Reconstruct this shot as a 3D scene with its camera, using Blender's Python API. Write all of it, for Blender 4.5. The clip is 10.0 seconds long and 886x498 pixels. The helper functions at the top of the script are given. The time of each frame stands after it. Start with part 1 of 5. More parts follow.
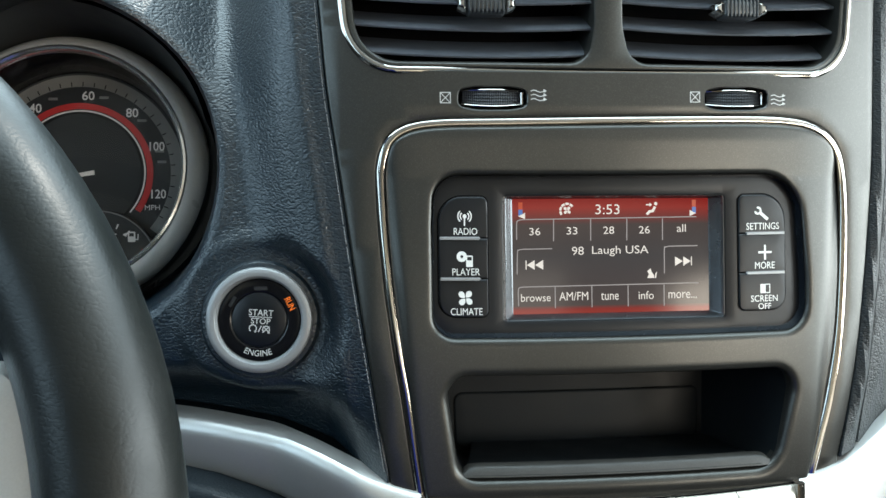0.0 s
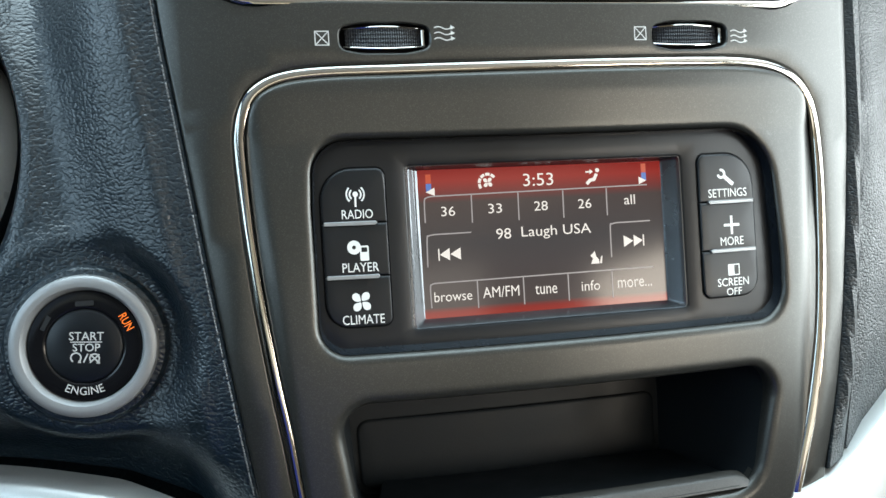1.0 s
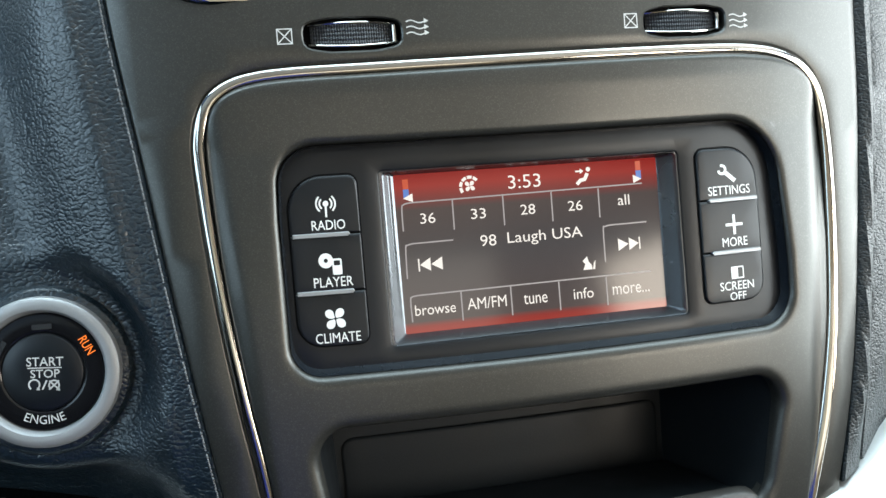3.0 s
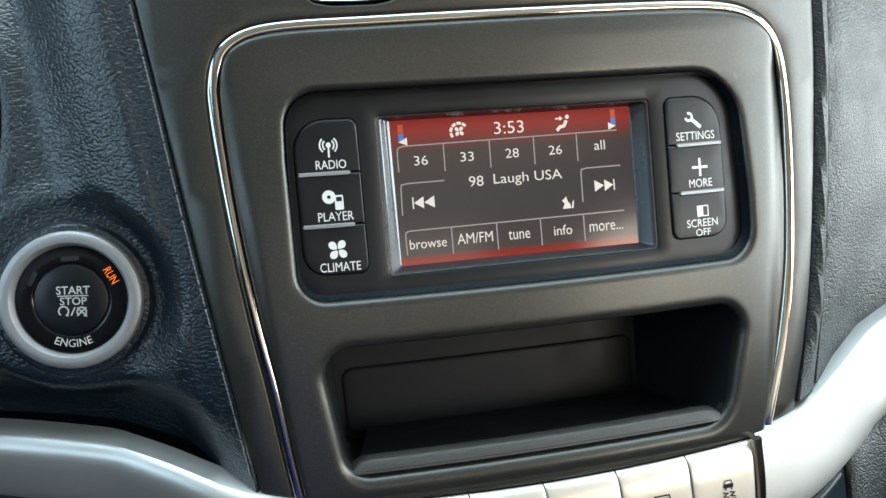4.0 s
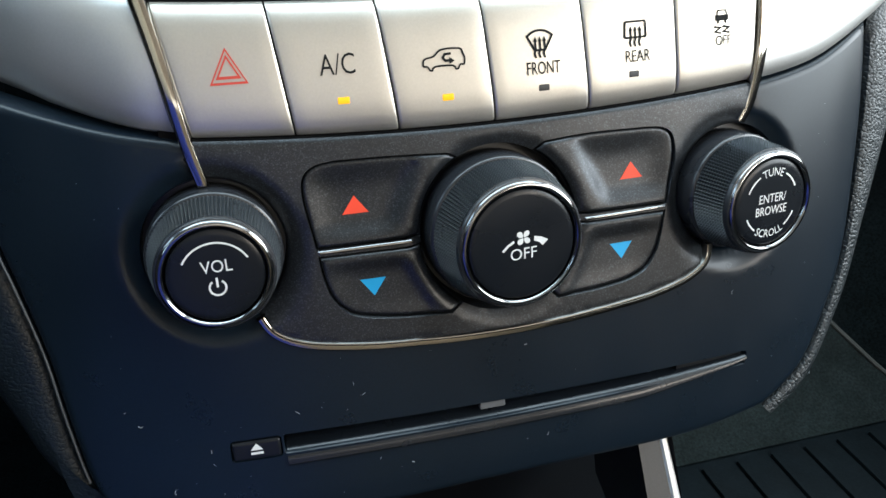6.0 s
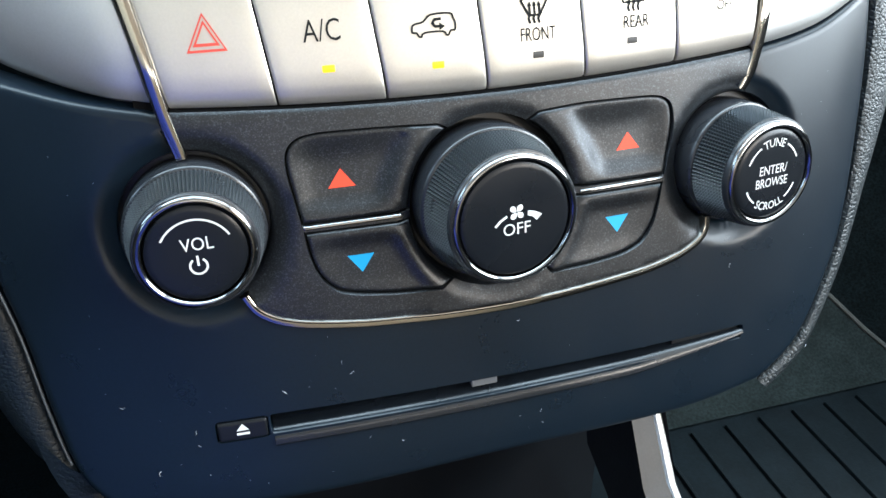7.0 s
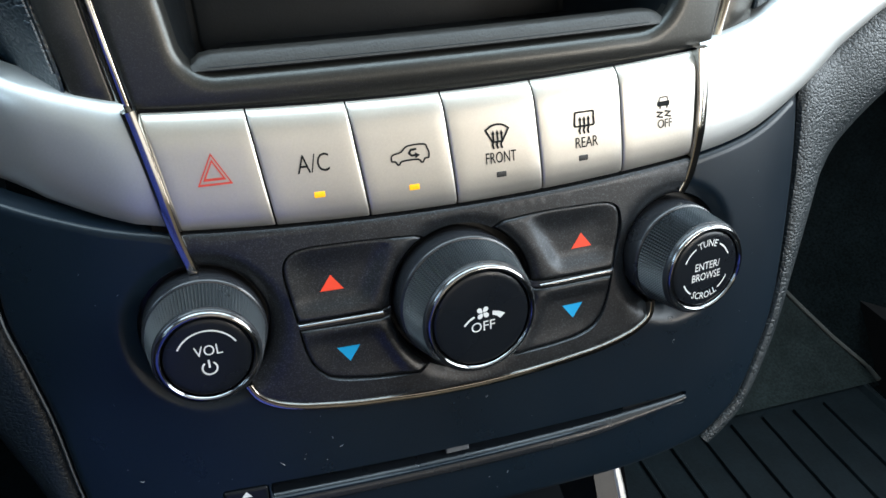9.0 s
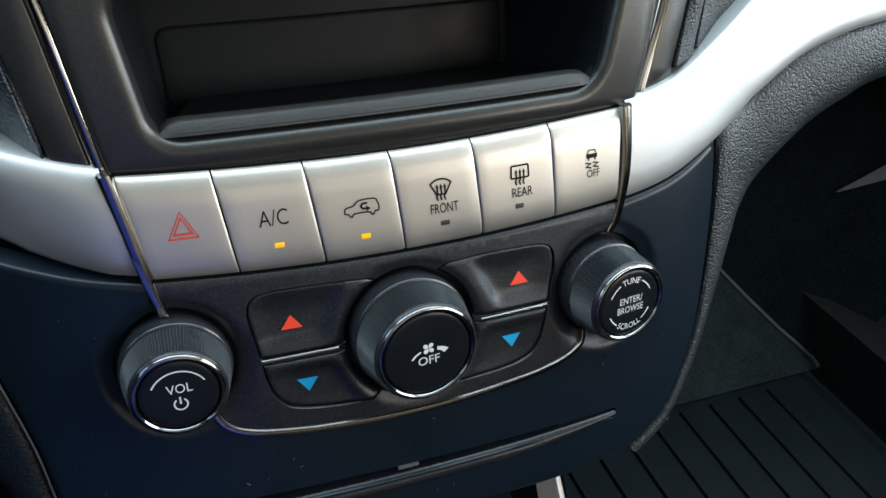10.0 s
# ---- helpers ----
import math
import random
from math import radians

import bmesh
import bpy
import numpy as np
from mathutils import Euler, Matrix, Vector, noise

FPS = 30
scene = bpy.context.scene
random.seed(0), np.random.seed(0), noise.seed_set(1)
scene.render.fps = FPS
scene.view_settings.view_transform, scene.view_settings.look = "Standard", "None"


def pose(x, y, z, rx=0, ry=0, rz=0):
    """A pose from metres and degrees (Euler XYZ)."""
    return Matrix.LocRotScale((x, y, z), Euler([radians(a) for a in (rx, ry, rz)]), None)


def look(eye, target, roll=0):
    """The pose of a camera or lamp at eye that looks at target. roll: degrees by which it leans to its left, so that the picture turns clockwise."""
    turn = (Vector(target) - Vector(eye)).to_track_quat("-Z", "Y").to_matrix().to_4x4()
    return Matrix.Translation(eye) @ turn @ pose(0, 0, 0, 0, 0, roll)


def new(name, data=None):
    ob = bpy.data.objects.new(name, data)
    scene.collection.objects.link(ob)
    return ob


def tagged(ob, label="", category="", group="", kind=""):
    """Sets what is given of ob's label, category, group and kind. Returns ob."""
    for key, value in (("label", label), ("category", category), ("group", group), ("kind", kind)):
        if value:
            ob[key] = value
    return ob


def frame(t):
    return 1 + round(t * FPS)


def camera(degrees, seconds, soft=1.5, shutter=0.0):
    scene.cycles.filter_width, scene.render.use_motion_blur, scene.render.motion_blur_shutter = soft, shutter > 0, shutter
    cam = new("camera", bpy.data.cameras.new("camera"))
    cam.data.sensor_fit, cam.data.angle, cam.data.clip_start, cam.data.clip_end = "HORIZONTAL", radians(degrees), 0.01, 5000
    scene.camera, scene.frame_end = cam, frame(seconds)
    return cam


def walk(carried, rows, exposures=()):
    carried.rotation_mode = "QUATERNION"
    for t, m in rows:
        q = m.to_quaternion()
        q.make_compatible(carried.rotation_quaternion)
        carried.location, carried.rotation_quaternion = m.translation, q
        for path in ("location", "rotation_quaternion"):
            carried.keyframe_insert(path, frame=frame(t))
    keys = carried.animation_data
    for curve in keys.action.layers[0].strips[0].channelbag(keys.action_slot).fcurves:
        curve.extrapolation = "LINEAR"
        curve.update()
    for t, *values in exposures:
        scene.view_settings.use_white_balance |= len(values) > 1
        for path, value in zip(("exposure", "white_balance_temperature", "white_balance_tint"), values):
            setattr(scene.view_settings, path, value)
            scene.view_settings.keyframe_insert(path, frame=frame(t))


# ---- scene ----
from mathutils.geometry import delaunay_2d_cdt

cam = camera(58.77, 10.0)
# seconds, eye, target, roll
PATH = [
    (0, (-0.1190, -0.3530, 0.7890), (-0.0774, 0.0339, 0.6964), 0.69),
    (0.5, (-0.1043, -0.3197, 0.7838), (-0.0322, 0.0620, 0.6885), 0.04),
    (1, (-0.0988, -0.2725, 0.7651), (-0.0167, 0.1077, 0.6718), -0.62),
    (1.5, (-0.0887, -0.2480, 0.7635), (-0.0064, 0.1317, 0.6683), -1.12),
    (2, (-0.0937, -0.2490, 0.7616), (-0.0146, 0.1313, 0.6662), -1.75),
    (2.5, (-0.0888, -0.2517, 0.7654), (-0.0102, 0.1284, 0.6688), -1.91),
    (2.7, (-0.0828, -0.2521, 0.7666), (-0.0090, 0.1286, 0.6686), -2.22),
    (3.8, (-0.0860, -0.2780, 0.7700), (-0.0060, 0.0995, 0.6646), -2.30),
    (4, (-0.0907, -0.2843, 0.7586), (-0.0110, 0.0924, 0.6506), -2.23),
    (4.5, (-0.0906, -0.2748, 0.7140), (-0.0077, 0.0965, 0.5904), -2.61),
    (5, (-0.0880, -0.2620, 0.6781), (-0.0072, 0.0964, 0.5200), -1.42),
    (5.5, (-0.0696, -0.2582, 0.6545), (0.0150, 0.0885, 0.4740), -1.24),
    (6, (-0.0691, -0.2493, 0.6320), (0.0191, 0.0907, 0.4407), -1.11),
    (6.2, (-0.0680, -0.2420, 0.6370), (0.0190, 0.0858, 0.4249), -0.60),
    (7.3, (-0.0670, -0.2409, 0.6299), (0.0244, 0.0889, 0.4229), -0.99),
    (7.5, (-0.0677, -0.2421, 0.6343), (0.0238, 0.0874, 0.4268), -1.05),
    (8, (-0.0670, -0.2441, 0.6423), (0.0250, 0.0842, 0.4332), -0.99),
    (8.5, (-0.0642, -0.2484, 0.6587), (0.0298, 0.0791, 0.4491), -0.80),
    (9, (-0.0655, -0.2529, 0.6777), (0.0292, 0.0717, 0.4642), -0.68),
    (9.5, (-0.0636, -0.2560, 0.6853), (0.0294, 0.0666, 0.4679), -0.89),
    (10, (-0.0625, -0.2651, 0.7107), (0.0466, 0.0487, 0.4879), 0.68),
]
EXPOSURES = [(0.0, -0.1, 6450, 6), (1.0, 0.08, 6450, 7), (1.8, 0.2, 6450, 8), (2.5, 0.27, 6450, 8), (4.0, -0.1, 6450, 7), (4.5, -0.22, 6450, 9), (5.0, -0.55, 6450, 9), (5.5, -0.6, 6450, 9), (5.8, -0.25, 6400, 9), (6.0, 0.05, 6350, 9), (7.3, 0.84, 6130, 9), (8.0, 0.88, 6130, 9), (8.4, 0.79, 6150, 9), (8.8, 0.26, 6200, 9), (9.2, -0.2, 6250, 9), (10.0, -0.42, 6250, 9)]
walk(cam, [(t, look(eye, target, roll)) for t, eye, target, roll in PATH], EXPOSURES)

# ---- light: sky through the car's windows ----
world = bpy.data.worlds.new("sky")
scene.world = world
world.use_nodes = True
wn = world.node_tree
sky = wn.nodes.new("ShaderNodeTexSky")
sky.sky_type, sky.sun_disc = "NISHITA", False
sky.sun_elevation, sky.sun_rotation = radians(52), radians(70)
bg = wn.nodes["Background"]
bg.inputs["Strength"].default_value = 0.12
wn.links.new(sky.outputs["Color"], bg.inputs["Color"])
sun_data = bpy.data.lights.new("sun", "SUN")
sun_data.energy, sun_data.angle, sun_data.color = 2.5, radians(0.6), (1.0, 0.95, 0.88)
sun = new("sun", sun_data)
sun.matrix_world = look((3.0, 1.2, 4.2), (0, 0, 0))


def window_light(name, place, target, w, h, watts, colour):
    data = bpy.data.lights.new(name, "AREA")
    data.shape, data.size, data.size_y, data.energy, data.color = "RECTANGLE", w, h, watts, colour
    lamp = new(name, data)
    lamp.matrix_world = look(place, target)
    return lamp


window_light("window_light_right", (0.82, -0.30, 0.86), (0.0, -0.30, 0.80), 1.05, 0.54, 21.0, (0.91, 0.98, 1.0))
# the right rear lamp is unseen; its size and warm tint shape the screen's glare
window_light("window_light_right_rear", (0.82, -1.36, 0.845), (0.0, -1.2, 0.75), 0.72, 0.27, 9.5, (1.0, 0.88, 0.74))
window_light("window_light_left", (-0.82, -0.30, 0.96), (0.0, -0.30, 0.80), 1.05, 0.36, 5.0, (0.62, 0.84, 1.0))
window_light("window_light_front", (0.06, 0.09, 1.13), (0.02, -0.22, 0.62), 1.2, 0.75, 22.0, (0.72, 0.91, 1.0))
window_light("window_light_rear", (0.0, -2.16, 0.98), (0.0, 0.0, 0.80), 1.1, 0.30, 2.4, (1.0, 0.86, 0.66))

# ---- materials ----


def material(name, base, rough=0.5, metal=0.0, grain=0.0, grain_size=0.001, bump=0.0, bump_size=0.001, kind="noise", wear=0.08, rough_var=0.06, coat=0.0, spec=0.5):
    """A surface: base colour with fine grain and broad wear, uneven gloss, fine relief. Sizes are in metres."""
    m = bpy.data.materials.new(name)
    m.use_nodes = True
    nt = m.node_tree
    b = nt.nodes["Principled BSDF"]
    b.inputs["Metallic"].default_value = metal
    b.inputs["Coat Weight"].default_value = coat
    b.inputs["Coat Roughness"].default_value = 0.1
    b.inputs["Specular IOR Level"].default_value = spec
    co = nt.nodes.new("ShaderNodeTexCoord")

    def tex(size, detail=3.0):
        t = nt.nodes.new("ShaderNodeTexNoise")
        t.inputs["Scale"].default_value, t.inputs["Detail"].default_value = 1.0 / size, detail
        nt.links.new(co.outputs["Object"], t.inputs["Vector"])
        return t.outputs["Fac"]

    def ranged(socket, lo, hi, a=0.3, c=0.7):
        r = nt.nodes.new("ShaderNodeMapRange")
        r.inputs["From Min"].default_value, r.inputs["From Max"].default_value = a, c
        r.inputs["To Min"].default_value, r.inputs["To Max"].default_value = lo, hi
        nt.links.new(socket, r.inputs["Value"])
        return r.outputs["Result"]

    if kind == "flake":
        fl = nt.nodes.new("ShaderNodeTexVoronoi")
        fl.inputs["Scale"].default_value = 1.0 / grain_size
        nt.links.new(co.outputs["Object"], fl.inputs["Vector"])
        pick = nt.nodes.new("ShaderNodeSeparateColor")
        nt.links.new(fl.outputs["Color"], pick.inputs["Color"])
        few = nt.nodes.new("ShaderNodeMath")
        few.operation = "POWER"
        few.inputs[1].default_value = 5.0
        nt.links.new(pick.outputs["Red"], few.inputs[0])
        fine = ranged(few.outputs[0], 1 - 0.16 * grain, 1 + 0.85 * grain, 0.0, 1.0)
    else:
        fine = ranged(tex(grain_size, 2.0), 1 - grain, 1 + grain)
    broad = ranged(tex(0.035, 4.0), 1 - wear, 1 + wear)
    mul = nt.nodes.new("ShaderNodeMath")
    mul.operation = "MULTIPLY"
    nt.links.new(fine, mul.inputs[0]), nt.links.new(broad, mul.inputs[1])
    tint = nt.nodes.new("ShaderNodeVectorMath")
    tint.operation = "SCALE"
    tint.inputs[0].default_value = base
    nt.links.new(mul.outputs[0], tint.inputs["Scale"])
    nt.links.new(tint.outputs["Vector"], b.inputs["Base Color"])
    nt.links.new(ranged(tex(0.018, 5.0), max(rough - rough_var, 0.02), min(rough + rough_var, 1.0)), b.inputs["Roughness"])
    if bump:
        bu = nt.nodes.new("ShaderNodeBump")
        bu.inputs["Strength"].default_value, bu.inputs["Distance"].default_value = 1.0, bump
        if kind == "leather":
            v = nt.nodes.new("ShaderNodeTexVoronoi")
            v.feature = "F1"
            v.inputs["Scale"].default_value = 1.0 / bump_size
            warp = nt.nodes.new("ShaderNodeTexNoise")
            warp.inputs["Scale"].default_value, warp.inputs["Detail"].default_value = 0.45 / bump_size, 2.0
            mix = nt.nodes.new("ShaderNodeVectorMath")
            mix.operation = "MULTIPLY_ADD"
            mix.inputs[1].default_value = (bump_size * 1.6,) * 3
            nt.links.new(co.outputs["Object"], warp.inputs["Vector"])
            nt.links.new(warp.outputs["Color"], mix.inputs[0]), nt.links.new(co.outputs["Object"], mix.inputs[2])
            wide = nt.nodes.new("ShaderNodeVectorMath")
            wide.operation = "MULTIPLY"
            wide.inputs[1].default_value = (1.0, 1.0, 1.5)
            nt.links.new(mix.outputs["Vector"], wide.inputs[0])
            nt.links.new(wide.outputs["Vector"], v.inputs["Vector"])
            square = nt.nodes.new("ShaderNodeMath")
            square.operation = "POWER"
            square.inputs[1].default_value = 2.0
            nt.links.new(v.outputs["Distance"], square.inputs[0])
            cell = ranged(square.outputs[0], 1.0, 0.0, 0.0, 0.75)
            pore = nt.nodes.new("ShaderNodeMath")
            pore.operation = "MULTIPLY_ADD"
            pore.inputs[1].default_value = 0.10
            nt.links.new(tex(bump_size * 0.5, 2.0), pore.inputs[0]), nt.links.new(cell, pore.inputs[2])
            nt.links.new(pore.outputs[0], bu.inputs["Height"])
        else:
            nt.links.new(tex(bump_size, 2.0), bu.inputs["Height"])
        nt.links.new(bu.outputs["Normal"], b.inputs["Normal"])
    return m


def lit(name, colour, strength, base=(0.02, 0.02, 0.02), rough=0.3):
    m = bpy.data.materials.new(name)
    m.use_nodes = True
    b = m.node_tree.nodes["Principled BSDF"]
    b.inputs["Base Color"].default_value = (*base, 1)
    b.inputs["Roughness"].default_value = rough
    b.inputs["Emission Color"].default_value = (*colour, 1)
    b.inputs["Emission Strength"].default_value = strength
    return m


GUNMETAL = material("gunmetal_plastic", (0.0440, 0.0434, 0.0396), 0.31, 0.6, spec=0.7, grain=0.55, grain_size=0.00028, bump=0.00002, bump_size=0.0005, wear=0.05, rough_var=0.015, kind="flake")
SPECKLED = material("speckled_charcoal_plastic", (0.0175, 0.0196, 0.0228), 0.37, 0.55, spec=0.95, grain=2.2, grain_size=0.0003, bump=0.00003, bump_size=0.0004, kind="flake")
SOFT_BLACK = material("soft_touch_black", (0.0038, 0.0082, 0.0136), 0.29, 0.0, grain=0.12, grain_size=0.0008, bump=0.000005, bump_size=0.0006, wear=0.05, rough_var=0.02, spec=0.30)
BLACK = material("black_plastic", (0.004, 0.0052, 0.007), 0.36, 0.0, grain=0.1, grain_size=0.0006, bump=0.00001, bump_size=0.0005, spec=0.34)
GLOSS_BLACK = material("gloss_black_plastic", (0.005, 0.005, 0.006), 0.16, 0.0, wear=0.1, rough_var=0.05, spec=0.35)
GAP = material("dark_gap", (0.002, 0.002, 0.0025), 0.7, spec=0.1)
LEATHER = material("black_grained_vinyl", (0.0048, 0.0112, 0.0172), 0.34, 0.0, grain=0.12, grain_size=0.0015, bump=0.00021, bump_size=0.0016, kind="leather", wear=0.1, spec=0.68)
KNEE_VINYL = material("dark_knee_vinyl", (0.0050, 0.0085, 0.0115), 0.42, 0.0, grain=0.12, grain_size=0.0012, bump=0.00012, bump_size=0.0012, kind="leather", wear=0.1, spec=0.28)
COARSE = material("coarse_grained_vinyl", (0.0078, 0.0115, 0.0135), 0.45, 0.0, grain=0.15, grain_size=0.0015, bump=0.00024, bump_size=0.0013, kind="leather", spec=0.40)
WHEEL_LEATHER = material("smooth_black_leather", (0.0045, 0.0060, 0.0058), 0.38, 0.0, bump=0.00003, bump_size=0.0014, kind="leather", wear=0.15, spec=0.32)
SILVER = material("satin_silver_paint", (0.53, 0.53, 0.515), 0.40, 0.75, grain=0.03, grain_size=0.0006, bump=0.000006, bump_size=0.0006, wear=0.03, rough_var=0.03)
BUTTON_SILVER = material("warm_satin_silver", (0.575, 0.535, 0.475), 0.37, 0.78, grain=0.03, grain_size=0.0006, bump=0.000006, bump_size=0.0006, wear=0.03, rough_var=0.03)
CHROME = material("chrome", (0.44, 0.42, 0.39), 0.11, 1.0, wear=0.02, rough_var=0.03)
# blue of an unseen form, there only to be mirrored in the chrome
REFLECTED_BLUE = material("reflected_blue_cloth", (0.030, 0.042, 0.205), 0.85, 0.0, grain=0.2, grain_size=0.002, bump=0.0003, bump_size=0.002, spec=0.2)
SCREEN_FRAME = material("screen_frame_grey", (0.10, 0.105, 0.112), 0.25, 0.8, wear=0.05)
BEZEL_SILVER = material("bezel_silver", (0.84, 0.85, 0.84), 0.32, 0.1, grain=0.03, wear=0.03)
BEZEL_EDGE = material("polished_bezel_edge", (0.88, 0.88, 0.86), 0.16, 0.9, wear=0.02)
RING_SILVER = material("matt_silver", (0.27, 0.275, 0.28), 0.46, 0.45, grain=0.05, grain_size=0.0004, wear=0.03, kind="flake")
GRIP = material("knurled_grey_rubber", (0.025, 0.028, 0.031), 0.30, 0.0, grain=0.1, spec=0.8)
COLLAR = material("smooth_grey_plastic", (0.020, 0.021, 0.024), 0.24, 0.0, grain=0.06, spec=0.6)
RUBBER = material("rubber_mat", (0.0072, 0.0128, 0.0165), 0.5, 0.0, grain=0.2, grain_size=0.004, bump=0.0002, bump_size=0.002, wear=0.2, spec=0.25)
CARPET = material("dark_carpet", (0.0055, 0.0095, 0.0112), 0.9, 0.0, grain=0.5, grain_size=0.003, bump=0.001, bump_size=0.003, wear=0.25, spec=0.08)
# rubber base warmed and lifted to carry the cream highlight along the cubby's lip
TRAY_MAT = material("textured_tray_rubber", (0.024, 0.0225, 0.020), 0.48, 0.0, grain=0.25, grain_size=0.0006, bump=0.00012, bump_size=0.0008, spec=0.55)
CUBBY_BLACK = material("cubby_plastic", (0.0058, 0.0078, 0.0095), 0.46, 0.0, grain=0.2, grain_size=0.0006, bump=0.00005, bump_size=0.0006, spec=0.25)
THREAD = material("grey_thread", (0.13, 0.135, 0.14), 0.7)
TRIM_LIGHT = material("headliner_cloth", (0.58, 0.55, 0.50), 0.9, 0.0, grain=0.1, grain_size=0.003, bump=0.0004, bump_size=0.003)
# tan of unseen surfaces, picked for the cream reflections in the chrome
REFLECTED_TAN = material("tan_trim", (0.46, 0.37, 0.26), 0.8, 0.0, grain=0.1, bump=0.0003, bump_size=0.003)
TRIM_DARK = material("cabin_plastic", (0.016, 0.0165, 0.018), 0.6, 0.0, grain=0.1, bump=0.0001, bump_size=0.002, spec=0.2)
WHITE_INK = material("white_print", (0.68, 0.68, 0.66), 0.5, wear=0.02)
GREY_INK = material("grey_print", (0.45, 0.45, 0.44), 0.5, wear=0.02)
BLACK_INK = material("black_print", (0.012, 0.012, 0.012), 0.7, spec=0.1)
KNOB_CAP = material("smooth_black_cap", (0.006, 0.0075, 0.010), 0.28, 0.0, wear=0.1, rough_var=0.04, spec=0.3)
SATIN_CHROME = material("satin_chrome", (0.29, 0.29, 0.295), 0.13, 1.0, wear=0.02, rough_var=0.04)
LIP_BLACK = material("satin_black_lip", (0.006, 0.008, 0.011), 0.26, 0.0, wear=0.1, rough_var=0.04, spec=0.5)
TUNNEL_GREY = material("brown_grey_plastic", (0.028, 0.025, 0.023), 0.42, 0.0, grain=0.1, bump=0.00003, bump_size=0.0008)
LOUVRE = material("satin_black_louvre", (0.055, 0.060, 0.070), 0.34, 0.0, grain=0.08, bump=0.00001, bump_size=0.0006, spec=0.7)
FLAP_CLOTH = material("grey_green_carpet", (0.015, 0.023, 0.024), 0.85, 0.0, grain=0.4, grain_size=0.003, bump=0.0008, bump_size=0.003, wear=0.25, spec=0.15)
# rubber made paler, so that the light along the ridge is in its colour
PALE_EDGE = material("lightened_rubber_edge", (0.06, 0.07, 0.07), 0.6)
HOOD_GREY = material("hood_plastic", (0.050, 0.053, 0.052), 0.5, 0.0, grain=0.1, bump=0.00004, bump_size=0.001)
WHEEL_GRIP = material("grey_thumbwheel_rubber", (0.050, 0.052, 0.056), 0.40, 0.0, grain=0.1, spec=0.5)
WELT = material("dim_welt", (0.05, 0.055, 0.06), 0.5)
DIM_GREY = material("dim_grey_plastic", (0.10, 0.105, 0.11), 0.5)
LINT = material("pale_lint", (0.50, 0.52, 0.55), 0.9)
RED_INK = material("red_print", (0.55, 0.05, 0.03), 0.5, wear=0.03)
RED_MARK = material("red_marking", (0.85, 0.06, 0.02), 0.5, wear=0.03)
BLUE_MARK = material("blue_marking", (0.004, 0.33, 0.62), 0.5, wear=0.03)
ORANGE_LIT = lit("orange_backlight", (1.0, 0.20, 0.01), 1.1)
AMBER_LED = lit("amber_led", (1.0, 0.46, 0.0), 0.90, (0.45, 0.26, 0.01))
UNLIT = material("unlit_marking", (0.0075, 0.0075, 0.008), 0.5)
LED_OFF = material("unlit_led", (0.030, 0.028, 0.026), 0.5)
SCREEN_WHITE = lit("screen_white", (1.0, 0.93, 0.86), 0.85)
SCREEN_LINE = lit("screen_line", (0.75, 0.68, 0.68), 0.42)
SCREEN_RED = lit("screen_red_mark", (1.0, 0.12, 0.03), 0.5)
SCREEN_BLUE = lit("screen_blue_mark", (0.15, 0.35, 1.0), 0.5)
DIAL_WHITE = lit("dial_white", (0.8, 0.8, 0.78), 0.14, (0.6, 0.6, 0.6))
DIAL_RED = lit("dial_red", (0.6, 0.03, 0.03), 0.10, (0.45, 0.03, 0.03))
DIAL_FACE = material("dial_face", (0.020, 0.024, 0.027), 0.5)
DIAL_GREY = material("dial_grey", (0.24, 0.24, 0.235), 0.5)
LENS = bpy.data.materials.new("clear_lens")
LENS.use_nodes = True
lens_bsdf = LENS.node_tree.nodes["Principled BSDF"]
lens_bsdf.inputs["Transmission Weight"].default_value, lens_bsdf.inputs["Roughness"].default_value, lens_bsdf.inputs["IOR"].default_value = 1.0, 0.02, 1.3

SCREEN_GLOW = bpy.data.materials.new("screen_picture")
SCREEN_GLOW.use_nodes = True
gn = SCREEN_GLOW.node_tree
gb = gn.nodes["Principled BSDF"]
gb.inputs["Base Color"].default_value, gb.inputs["Roughness"].default_value = (0.008, 0.008, 0.008, 1), 0.11
gb.inputs["Specular IOR Level"].default_value = 0.36
gco, gsep, gramp = gn.nodes.new("ShaderNodeTexCoord"), gn.nodes.new("ShaderNodeSeparateXYZ"), gn.nodes.new("ShaderNodeValToRGB")
gmap = gn.nodes.new("ShaderNodeMapRange")
gmap.inputs["From Min"].default_value, gmap.inputs["From Max"].default_value = 0.6719, 0.7252
gn.links.new(gco.outputs["Object"], gsep.inputs["Vector"])
gn.links.new(gsep.outputs["Z"], gmap.inputs["Value"])
gn.links.new(gmap.outputs["Result"], gramp.inputs["Fac"])
gel = gramp.color_ramp.elements
gel[0].position, gel[0].color = 0.0, (0.26, 0.022, 0.014, 1)
gel[1].position, gel[1].color = 1.0, (0.20, 0.010, 0.008, 1)
for at, col in ((0.035, (0.21, 0.020, 0.014, 1)), (0.07, (0.060, 0.044, 0.042, 1)), (0.5, (0.050, 0.044, 0.045, 1)), (0.78, (0.062, 0.047, 0.044, 1)), (0.83, (0.13, 0.035, 0.032, 1)), (0.93, (0.25, 0.026, 0.020, 1))):
    e = gel.new(at)
    e.color = col
gn.links.new(gramp.outputs["Color"], gb.inputs["Emission Color"])
gb.inputs["Emission Strength"].default_value = 1.15

